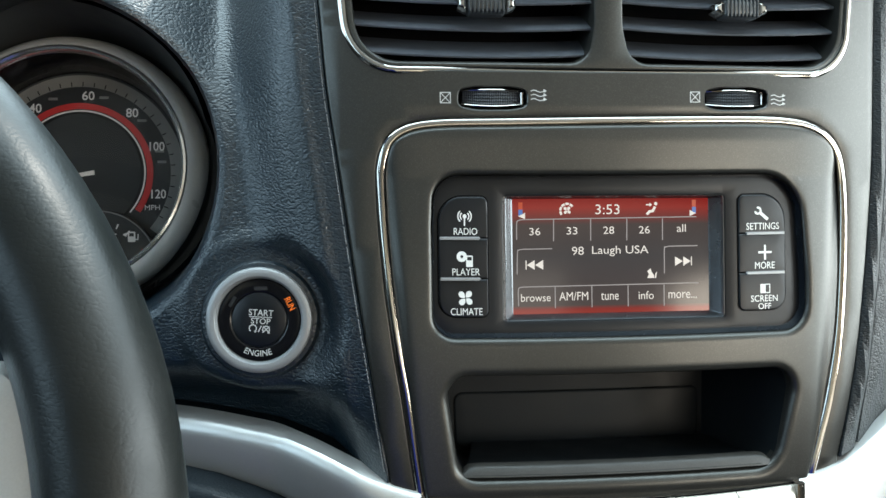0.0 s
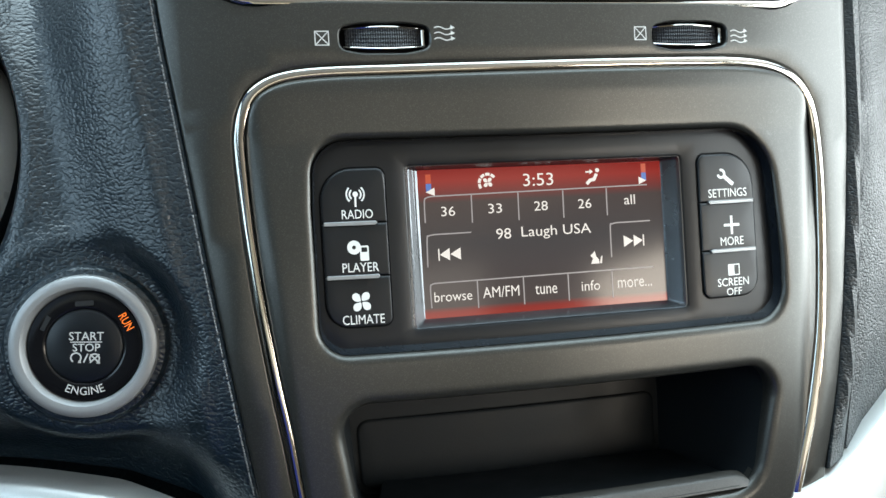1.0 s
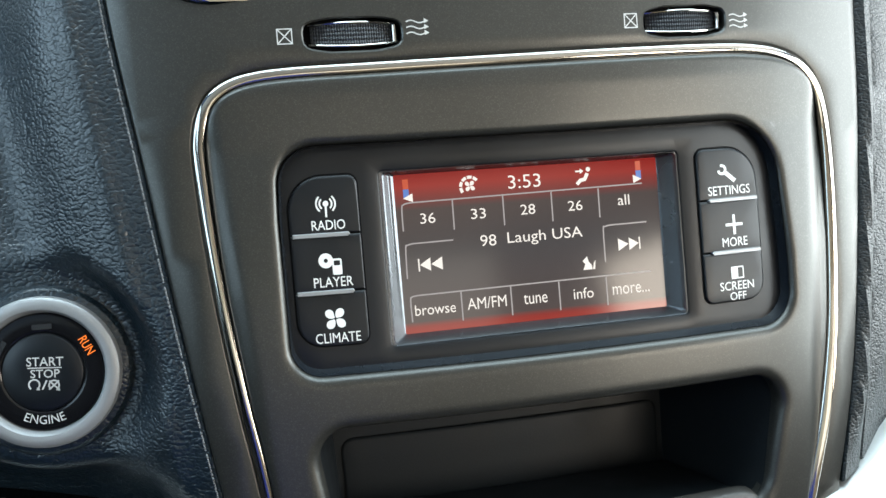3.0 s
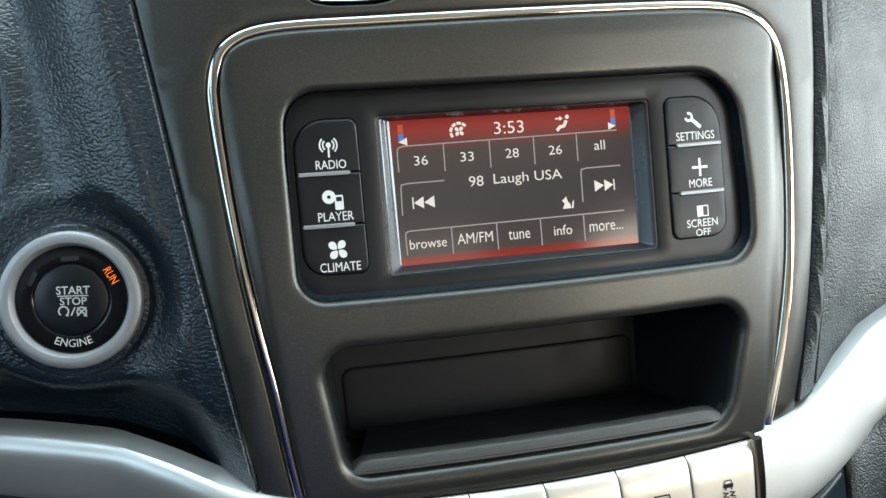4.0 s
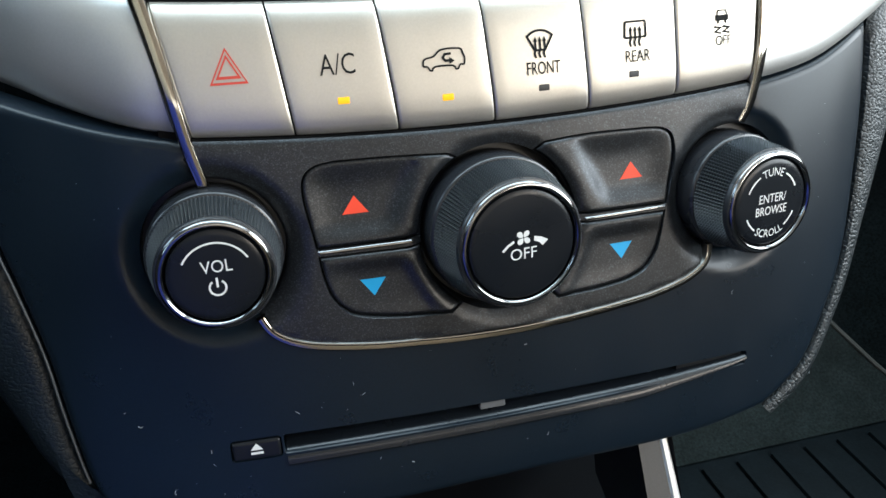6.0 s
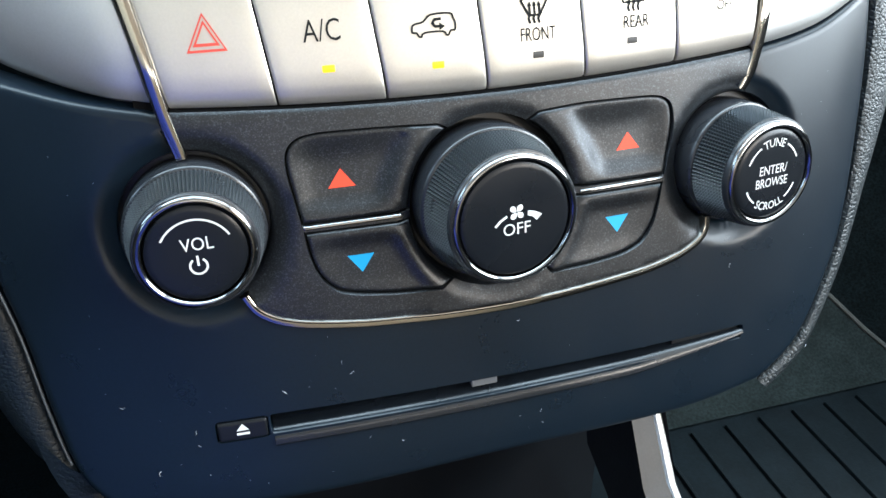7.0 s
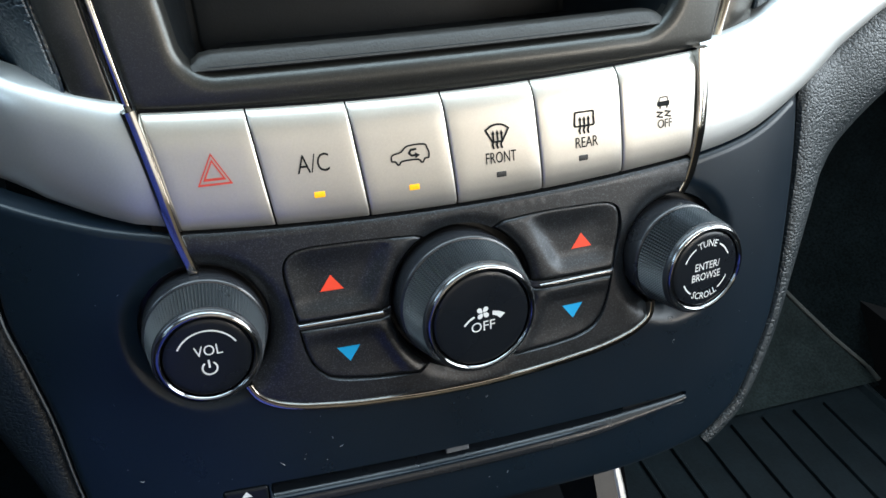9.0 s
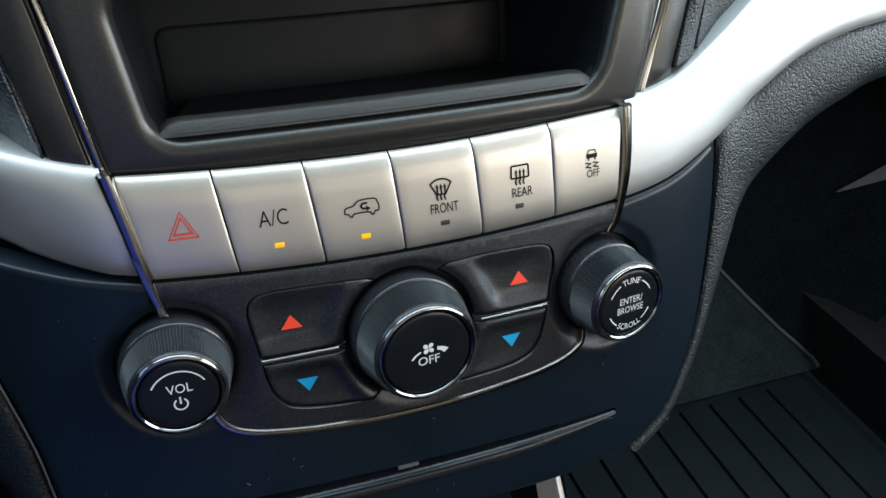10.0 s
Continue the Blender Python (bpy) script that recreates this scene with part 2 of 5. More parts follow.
# ---- the face of the centre stack: a bowed, leaning surface; plans on it are in millimetres ----


def face_y(x, z):
    a = abs(x)
    b = min(a, 0.16)
    q = z - 0.65
    return -0.12053 * q * q + 0.24781 * q - 0.01878 + 0.4 * b * b + 2 * max(0.0, b - 0.09) ** 2 + (a - b) * 0.1


def face(u, v, h=0.0):
    """A point of the face; h: millimetres towards the seats."""
    x, z = u / 1000, v / 1000
    return Vector((x, face_y(x, z) - h / 1000, z))


def tuck(u, v):
    """The panel rolls back towards its lower edge."""
    return -0.0007 * max(0.0, 668 - v) ** 2


def rolled(u, v, h=0.0):
    return face(u, v, h + tuck(u, v))


def plane_at(origin, normal, across=Vector((1, 0, 0))):
    """A flat plan at origin: u across, v up, h along the normal, in millimetres."""
    n = Vector(normal).normalized()
    up = n.cross(across).normalized()
    side = up.cross(n).normalized()
    o = Vector(origin)
    return lambda u, v, h=0.0: o + side * (u / 1000) + up * (v / 1000) + n * (h / 1000)


def face_plane(u, v, h=0.0):
    n = (face(u + 1, v) - face(u - 1, v)).cross(face(u, v + 1) - face(u, v - 1))
    return plane_at(face(u, v, h), n)


# ---- outlines ----


def area(loop):
    return 0.5 * sum(a[0] * b[1] - b[0] * a[1] for a, b in zip(loop, loop[1:] + loop[:1]))


def ccw(loop):
    return list(loop) if area(list(loop)) > 0 else list(loop)[::-1]


def rounded(corners, seg=6):
    """A closed outline from corners (u, v, radius)."""
    out = []
    n = len(corners)
    for i, (x, y, r) in enumerate(corners):
        p = Vector((x, y))
        a = Vector(corners[i - 1][:2]) - p
        b = Vector(corners[(i + 1) % n][:2]) - p
        if r <= 0:
            out.append((x, y))
            continue
        la, lb = a.length, b.length
        a, b = a / la, b / lb
        half = a.angle(b) / 2
        cut = min(r / math.tan(half), la * 0.49, lb * 0.49)
        rad = cut * math.tan(half)
        c = p + (a + b).normalized() * (rad / math.sin(half))
        s, e = p + a * cut - c, p + b * cut - c
        a0, a1 = math.atan2(s.y, s.x), math.atan2(e.y, e.x)
        while a1 - a0 > math.pi:
            a1 -= 2 * math.pi
        while a1 - a0 < -math.pi:
            a1 += 2 * math.pi
        for k in range(seg + 1):
            w = a0 + (a1 - a0) * k / seg
            out.append((c.x + rad * math.cos(w), c.y + rad * math.sin(w)))
    return ccw(out)


def box(u0, v0, u1, v1, r=0.0, seg=4):
    return rounded([(u0, v0, r), (u1, v0, r), (u1, v1, r), (u0, v1, r)], seg)


def curve(points, n=8, closed=False):
    """A smooth line through the points."""
    p = [Vector(q) for q in points]
    m = len(p)
    out = []
    for i in range(m if closed else m - 1):
        a, b, c, d = (p[(i + k) % m] if closed else p[min(max(i + k, 0), m - 1)] for k in (-1, 0, 1, 2))
        for k in range(n):
            t = k / n
            out.append(tuple(0.5 * (2 * b + (c - a) * t + (2 * a - 5 * b + 4 * c - d) * t * t + (3 * b - a - 3 * c + d) * t ** 3)))
    if not closed:
        out.append(tuple(p[-1]))
    return out


def arc(cx, cy, r, a0, a1, n=24):
    return [(cx + r * math.cos(radians(a0 + (a1 - a0) * k / n)), cy + r * math.sin(radians(a0 + (a1 - a0) * k / n))) for k in range(n + 1)]


def circle(cx, cy, r, n=48):
    return arc(cx, cy, r, 0, 360, n)[:-1]


def shifted(loop, d, closed=True):
    """The line moved by d to its left."""
    n = len(loop)
    out = []
    for i in range(n):
        a = Vector(loop[i - 1] if closed or i else loop[0])
        b = Vector(loop[i])
        c = Vector(loop[(i + 1) % n] if closed or i < n - 1 else loop[-1])
        e, f = b - a, c - b
        if e.length < 1e-9:
            e = f
        if f.length < 1e-9:
            f = e
        e, f = e.normalized(), f.normalized()
        m = Vector((-e.y - f.y, e.x + f.x))
        if m.length < 1e-6:
            m = Vector((-e.y, e.x))
        m = m.normalized()
        k = max(m.dot(Vector((-e.y, e.x))), 0.5)
        out.append((b.x + m.x * d / k, b.y + m.y * d / k))
    return out


def stroke(points, w):
    """The outline of a line of width w."""
    return ccw(shifted(points, w / 2, False) + shifted(points, -w / 2, False)[::-1])


def moved(loop, du, dv, k=1.0):
    return [(u * k + du, v * k + dv) for u, v in loop]


# ---- meshes ----


def inside(pts, loop):
    a = np.array(loop)
    b = np.roll(a, -1, 0)
    x, y = pts[:, :1], pts[:, 1:]
    with np.errstate(divide="ignore", invalid="ignore"):
        hit = ((a[:, 1] > y) != (b[:, 1] > y)) & (x < (b[:, 0] - a[:, 0]) * (y - a[:, 1]) / (b[:, 1] - a[:, 1]) + a[:, 0])
    return hit.sum(1) % 2 == 1


def fill(bm, mp, outer, holes=(), h=0.0, field=None, step=None):
    """Fills an outline with holes, on the surface mp."""
    loops = [ccw(outer)] + [ccw(q) for q in holes]
    co, edges = [], []
    for lp in loops:
        k = len(co)
        co += [Vector(p) for p in lp]
        edges += [(k + i, k + (i + 1) % len(lp)) for i in range(len(lp))]
    if step:
        o = np.array(loops[0])
        lo, hi = o.min(0), o.max(0)
        gx, gy = np.meshgrid(np.arange(lo[0] + step / 2, hi[0], step), np.arange(lo[1] + step / 2, hi[1], step))
        g = np.stack([gx.ravel(), gy.ravel()], 1)
        ok = inside(g, loops[0])
        for q in loops[1:]:
            ok &= ~inside(g, q)
        edge_pts = np.array([tuple(c) for c in co])
        g = g[ok]
        if len(g):
            near = np.array([np.min(np.hypot(*(edge_pts - p).T)) for p in g])
            g = g[near > step * 0.35]
        co += [Vector(p) for p in g.tolist()]
    vs, _, fs, *_ = delaunay_2d_cdt(co, edges, [], 0, 1e-6)
    c = np.array([[sum(vs[i][k] for i in f) / len(f) for k in (0, 1)] for f in fs])
    ok = inside(c, loops[0])
    for q in loops[1:]:
        ok &= ~inside(c, q)
    made = {}
    for f, keep in zip(fs, ok):
        if not keep:
            continue
        ring = np.array([tuple(vs[i]) for i in f])
        span = np.hypot(*(np.roll(ring, -1, 0) - ring).T).max()
        if step and abs(np.dot(ring[:, 0], np.roll(ring[:, 1], -1)) - np.dot(ring[:, 1], np.roll(ring[:, 0], -1))) < 0.02 * span:
            continue
        for i in f:
            if i not in made:
                u, v = vs[i]
                made[i] = bm.verts.new(mp(u, v, h + (field(u, v) if field else 0.0)))
        pts = [made[i] for i in f]
        if sum(vs[f[k]][0] * vs[f[(k + 1) % len(f)]][1] - vs[f[(k + 1) % len(f)]][0] * vs[f[k]][1] for k in range(len(f))) < 0:
            pts.reverse()
        bm.faces.new(pts)


def rings(bm, mp, loop, steps, field=None):
    """Bands between copies of an outline: steps of (shift to its left, height)."""
    rows = []
    for d, h in steps:
        lp = shifted(loop, d) if d else loop
        rows.append([bm.verts.new(mp(u, v, h + (field(u, v) if field else 0.0))) for u, v in lp])
    n = len(loop)
    for a, b in zip(rows, rows[1:]):
        for i in range(n):
            bm.faces.new((a[i], a[(i + 1) % n], b[(i + 1) % n], b[i]))


def dense(loop, gap=4.0):
    """The outline with long straight runs split, so that it follows a bowed surface."""
    out = []
    for a, b in zip(loop, loop[1:] + loop[:1]):
        n = max(1, int(math.hypot(b[0] - a[0], b[1] - a[1]) / gap))
        out += [(a[0] + (b[0] - a[0]) * k / n, a[1] + (b[1] - a[1]) * k / n) for k in range(n)]
    return out


def slab(mp, outer, steps, holes=(), hole_steps=(), field=None, step=None):
    """A plate on a surface: steps (inset, height) from its foot to its top; holes likewise, from the top down."""
    bm = bmesh.new()
    outer = dense(ccw(outer))
    rings(bm, mp, outer, steps, field)
    top = steps[-1]
    lips = []
    for lp, st in zip(holes, hole_steps):
        lp = dense(ccw(lp)[::-1])
        rings(bm, mp, lp, [(d, h) for d, h in st][::-1], field)
        lips.append(shifted(lp, st[0][0]))
    fill(bm, mp, shifted(outer, top[0]), lips, top[1], field, step)
    return bm


def lathe(mp, profile, n=64, wobble=None):
    """Turns a profile (radius, height) about the plan's centre."""
    bm = bmesh.new()
    rows = []
    for j, (r, h) in enumerate(profile):
        if r < 1e-6:
            rows.append([bm.verts.new(mp(0, 0, h))])
            continue
        row = []
        for i in range(n):
            a = 2 * math.pi * i / n
            q = r + (wobble(i, j) if wobble else 0.0)
            row.append(bm.verts.new(mp(q * math.cos(a), q * math.sin(a), h)))
        rows.append(row)
    for a, b in zip(rows, rows[1:]):
        for i in range(n):
            k = (i + 1) % n
            if len(b) == 1:
                bm.faces.new((a[i], a[k], b[0]))
            elif len(a) == 1:
                bm.faces.new((a[0], b[k], b[i]))
            else:
                bm.faces.new((a[i], a[k], b[k], b[i]))
    return bm


def sweep(mp, path, section, closed=False, taper=None, tilt=None):
    """A trim along a line on a surface: section of (shift to the left, height)."""
    bm = bmesh.new()
    rows = []
    lines = [shifted(path, d, closed) if d else path for d, _ in section]
    for i in range(len(path)):
        k = taper(i / (len(path) - 1)) if taper else 1.0
        q = tilt(i / (len(path) - 1)) if tilt else 0.0
        rows.append([bm.verts.new(mp(path[i][0] + (lines[j][i][0] - path[i][0]) * k, path[i][1] + (lines[j][i][1] - path[i][1]) * k, section[j][1] + q * section[j][0])) for j in range(len(section))])
    m = len(section)
    pairs = list(zip(rows, rows[1:])) + ([(rows[-1], rows[0])] if closed else [])
    for a, b in pairs:
        for j in range(m - 1):
            bm.faces.new((a[j], b[j], b[j + 1], a[j + 1]))
    if not closed:
        bm.faces.new(rows[0]), bm.faces.new(rows[-1][::-1])
    return bm


def loft(lines):
    """A skin over rows of points in the world."""
    bm = bmesh.new()
    rows = [[bm.verts.new(p) for p in ln] for ln in lines]
    for a, b in zip(rows, rows[1:]):
        for i in range(len(a) - 1):
            bm.faces.new((a[i], a[i + 1], b[i + 1], b[i]))
    return bm


def tube(points, radius, n=10, closed=False):
    """A round rod along points in the world."""
    bm = bmesh.new()
    p = [Vector(q) for q in points]
    rows = []
    for i, q in enumerate(p):
        a = p[i - 1] if closed or i else p[0]
        c = p[(i + 1) % len(p)] if closed or i < len(p) - 1 else p[-1]
        t = (c - a).normalized()
        s = t.cross(Vector((0, 0.3, 1))).normalized()
        w = t.cross(s)
        r = radius(i / (len(p) - 1)) if callable(radius) else radius
        rows.append([bm.verts.new(q + (s * math.cos(2 * math.pi * k / n) + w * math.sin(2 * math.pi * k / n)) * r) for k in range(n)])
    for a, b in list(zip(rows, rows[1:])) + ([(rows[-1], rows[0])] if closed else []):
        for k in range(n):
            bm.faces.new((a[k], a[(k + 1) % n], b[(k + 1) % n], b[k]))
    if not closed:
        bm.faces.new(rows[0]), bm.faces.new(rows[-1][::-1])
    return bm


def block(bm, lo, hi):
    v = [bm.verts.new((x, y, z)) for x in (lo[0], hi[0]) for y in (lo[1], hi[1]) for z in (lo[2], hi[2])]
    for f in ((0, 1, 3, 2), (4, 6, 7, 5), (0, 4, 5, 1), (2, 3, 7, 6), (0, 2, 6, 4), (1, 5, 7, 3)):
        bm.faces.new([v[i] for i in f])
    return bm


def thing(name, place, label, category, group="", kind=""):
    ob = new(name)
    ob.empty_display_size = 0.02
    ob.matrix_basis = Matrix.Translation(place)
    return tagged(ob, label, category, group, kind)


def part(name, bm, mat, parent=None, label="", sharp=35.0):
    """Links a bmesh as one mesh object under a thing or a part."""
    bmesh.ops.remove_doubles(bm, verts=bm.verts, dist=2e-6)
    if sharp == "fix":
        bmesh.ops.recalc_face_normals(bm, faces=bm.faces)
        sharp = 35.0
    me = bpy.data.meshes.new(name)
    bm.to_mesh(me)
    bm.free()
    me.materials.append(mat)
    me.shade_smooth()
    me.set_sharp_from_angle(angle=radians(sharp))
    ob = new(name, me)
    if parent:
        ob.parent = parent
        base = Matrix.Identity(4)
        q = parent
        while q:
            base = q.matrix_basis @ base if q.type == "EMPTY" else base
            q = q.parent
        ob.matrix_parent_inverse = base.inverted() if parent.type == "EMPTY" else Matrix.Identity(4)
    if label:
        ob["label"] = label
    return ob


def ink(name, mp, shapes, mat, parent, h=0.0, label="", field=None):
    """Printed marks, a hair above their surface: each an outline, or (outline, holes)."""
    bm = bmesh.new()
    for s in shapes:
        outer, holes = s if isinstance(s, tuple) else (s, ())
        o = np.array(outer)
        span = (o.max(0) - o.min(0)).max()
        fill(bm, mp, outer, holes, h, field, 3.0 if span > 6 else None)
    return part(name, bm, mat, parent, label)


def lettering(name, words, mp, cu, cv, w, hgt, mat, parent, h=0.0, bold=0.0, bend=None):
    """Flat lettering fitted into a box of w by hgt millimetres round (cu, cv); bend: radius of a circle that it follows (minus: along its foot)."""
    cd = bpy.data.curves.new(name, "FONT")
    cd.body, cd.size, cd.resolution_u, cd.offset = words, 1.0, 3, bold
    ob = bpy.data.objects.new(name, cd)
    scene.collection.objects.link(ob)
    me = bpy.data.meshes.new_from_object(ob)
    bpy.data.objects.remove(ob)
    bpy.data.curves.remove(cd)
    co = np.array([tuple(v.co)[:2] for v in me.vertices])
    lo, hi = co.min(0), co.max(0)
    co = (co - (lo + hi) / 2) / (hi - lo) * (w, hgt)
    bm = bmesh.new()
    vs = []
    for x, y in co:
        if bend:
            r = abs(bend) + (y if bend > 0 else -y)
            a = x / abs(bend)
            u, v = (r * math.sin(a), r * math.cos(a)) if bend > 0 else (r * math.sin(a), -r * math.cos(a))
        else:
            u, v = x, y
        vs.append(bm.verts.new(mp(cu + u, cv + v, h)))
    for p in me.polygons:
        try:
            bm.faces.new([vs[i] for i in p.vertices])
        except ValueError:
            pass
    bpy.data.meshes.remove(me)
    return part(name, bm, mat, parent)


# ---- the car's cabin: plain shell with window openings ----


def shell(name, blocks, mat, label, category):
    bm = bmesh.new()
    for lo, hi in blocks:
        block(bm, lo, hi)
    return tagged(part(name, bm, mat), label, category, kind="structure")


shell("floor", [((-0.80, -2.24, -0.05), (0.80, 0.62, 0.0))], CARPET, "dark carpeted car floor", "floor")
# the low header over the rear opening is added to confine the screen's glare
shell("wall_right", [((0.80, -2.24, 0.0), (0.86, 0.62, 0.56)), ((0.80, -2.24, 1.14), (0.86, 0.62, 1.20)), ((0.80, 0.24, 0.56), (0.86, 0.62, 1.14)), ((0.80, -0.95, 0.56), (0.86, -0.82, 1.14)), ((0.80, -2.24, 0.56), (0.86, -1.74, 1.14)), ((0.80, -1.74, 0.985), (0.86, -0.95, 1.14))], TRIM_DARK, "dark plastic door side with window openings", "wall")
shell("wall_left", [((-0.86, -2.24, 0.0), (-0.80, 0.62, 0.78)), ((-0.86, -2.24, 1.14), (-0.80, 0.62, 1.20)), ((-0.86, 0.24, 0.78), (-0.80, 0.62, 1.14)), ((-0.86, -0.95, 0.78), (-0.80, -0.82, 1.14)), ((-0.86, -2.24, 0.78), (-0.80, -1.85, 1.14))], TRIM_DARK, "dark plastic door side with window openings", "wall")
# unseen rear wall; its tan gives the chrome a cream reflection
shell("wall_rear", [((-0.80, -2.24, 0.0), (0.80, -2.18, 0.82)), ((-0.80, -2.24, 1.13), (0.80, -2.18, 1.20)), ((-0.80, -2.24, 0.82), (-0.56, -2.18, 1.13)), ((0.56, -2.24, 0.82), (0.80, -2.18, 1.13))], REFLECTED_TAN, "plain tan rear of the cabin with a window opening", "wall")
shell("wall_front", [((-0.80, 0.56, 0.0), (0.80, 0.62, 0.90))], CARPET, "dark carpeted front bulkhead", "wall")
shell("ceiling", [((-0.86, -2.24, 1.20), (0.86, -0.28, 1.24))], TRIM_LIGHT, "light beige cloth headliner", "ceiling")

# passenger floor: sill, toe board and the ribbed rubber mat
shell("sill", [((0.66, -0.90, 0.0), (0.80, 0.56, 0.09))], TRIM_DARK, "dark plastic door sill", "sill")
toe = loft([[Vector((x, y, z)) for x in (0.12, 0.66)] for y, z in ((0.30, 0.006), (0.36, 0.03), (0.50, 0.16), (0.56, 0.24))])
tagged(part("toe_board", toe, CARPET), "sloping carpeted toe board", "floor", kind="structure")

mat = thing("floor_mat", (0.40, 0.0, 0.0), "ribbed dark rubber floor mat on the carpet", "floor mat")
bm = slab(lambda u, v, h=0.0: Vector((u / 1000, v / 1000, h / 1000)), box(112, -620, 645, 345, 12), [(0, 1), (0, 9), (6, 14), (12, 14), (18, 9)])
part("sheet", bm, RUBBER, mat)
FLAP = ((0.300, 0.0145, 0.655), (0.322, 0.019, 0.655), (0.36, 0.042, 0.628), (0.398, 0.079, 0.592), (0.47, 0.152, 0.525), (0.50, 0.185, 0.50))
part("toe_flap", loft([[Vector((0.20 + (e - 0.20) * k / 4, y, z)) for k in range(5)] for y, z, e in FLAP]), FLAP_CLOTH, mat, "grey-green carpeted toe flap")
# the flap's lit ridge, drawn as a pale roll
part("edge_roll", tube([Vector((e, y, z + 0.002)) for y, z, e in FLAP], 0.003, 8), PALE_EDGE, mat, "rolled edge, its lit ridge put into the pale colour")
rib = slab(lambda u, v, h=0.0: Vector((u / 1000, v / 1000, h / 1000)), box(-2.4, -520, 2.4, 0, 2.3), [(0, 9), (0.5, 12), (1.2, 13)])
first = part("rib", rib, RUBBER, mat)
first.matrix_basis = Matrix.Translation((0.272, 0.292, 0))
for k in range(1, 8):
    q = new("rib", first.data)
    q.parent, q.matrix_parent_inverse = mat, first.matrix_parent_inverse
    q.matrix_basis = Matrix.Translation((0.272 + 0.0425 * k, 0.292, 0))

bm = loft([[Vector(p) for p in ((0.660, 0.300, 0.004), (0.630, 0.362, 0.040), (0.594, 0.402, 0.077), (0.502, 0.502, 0.182))], [Vector(p) for p in ((0.720, 0.280, 0.12), (0.720, 0.40, 0.22), (0.720, 0.47, 0.28), (0.700, 0.56, 0.36))], [Vector(p) for p in ((0.80, 0.26, 0.16), (0.80, 0.38, 0.26), (0.80, 0.46, 0.32), (0.78, 0.56, 0.40))]])
tagged(part("wheel_arch", bm, CARPET), "dark inner wheel arch panel", "panel", kind="structure")

# a thin dim grey sliver, raised off the footwell side
SLIVER = [((0.708, 0.407, 0.2125), (0.707, 0.406, 0.2115)), ((0.730, 0.4005, 0.2285), (0.730, 0.3945, 0.2225)), ((0.757, 0.3955, 0.2460), (0.752, 0.3845, 0.2325)), ((0.795, 0.384, 0.272), (0.790, 0.364, 0.254))]
near = Vector((-0.7, -0.6, 0.4)) * 0.006
bm = loft([[Vector(a) for a, b in SLIVER], [Vector(a) + near for a, b in SLIVER], [Vector(b) + near for a, b in SLIVER], [Vector(b) for a, b in SLIVER]])
tagged(part("footwell_sliver", bm, DIM_GREY), "dim grey sliver on the footwell side", "trim", kind="structure")

# ---- the dashboard's skin beside the stack ----
LEFT_EDGE = [(-146, 880), (-141, 850), (-137.2, 816), (-133.9, 778), (-128.5, 740), (-121.4, 689.5), (-114.2, 644), (-107, 599)]
RIGHT_EDGE = [(140, 880), (138, 850), (137, 816), (136.5, 778), (135.5, 740), (130.5, 689.5), (123.5, 644), (114, 602)]
BAND_UP_R = [(90.4, 594.8), (104, 596.8), (117.5, 600.6), (135, 609.4), (157, 620.4), (180, 629.8), (225, 645), (300, 664)]
BAND_LO_R = [(88.6, 558.2), (103, 560), (116, 562.8), (135.5, 570.2), (159, 580.8), (186, 594.5), (211, 600.5), (234, 603), (310, 610)]
BAND_UP_L = [(-92.8, 594.8), (-107.5, 598.6), (-128.5, 605.2), (-141, 608.6), (-156, 611.2), (-172, 613.0), (-205, 614.8), (-260, 614.5)]
BAND_LO_L = [(-87.6, 558.6), (-105, 562.2), (-120, 566.8), (-135, 571.8), (-143, 575.4), (-160, 578.8), (-190, 584.6), (-250, 588)]


def side_x(v, edge):
    vs = [p[1] for p in edge][::-1]
    us = [p[0] for p in edge][::-1]
    return float(np.interp(v, vs, us))


CLUSTER = (-272.0, 737.0)


def left_face(u, v, h=0.0):
    """Left of the stack the trim sweeps back from the face."""
    return face(u, v, h - 0.25 * max(0.0, -120 - u))


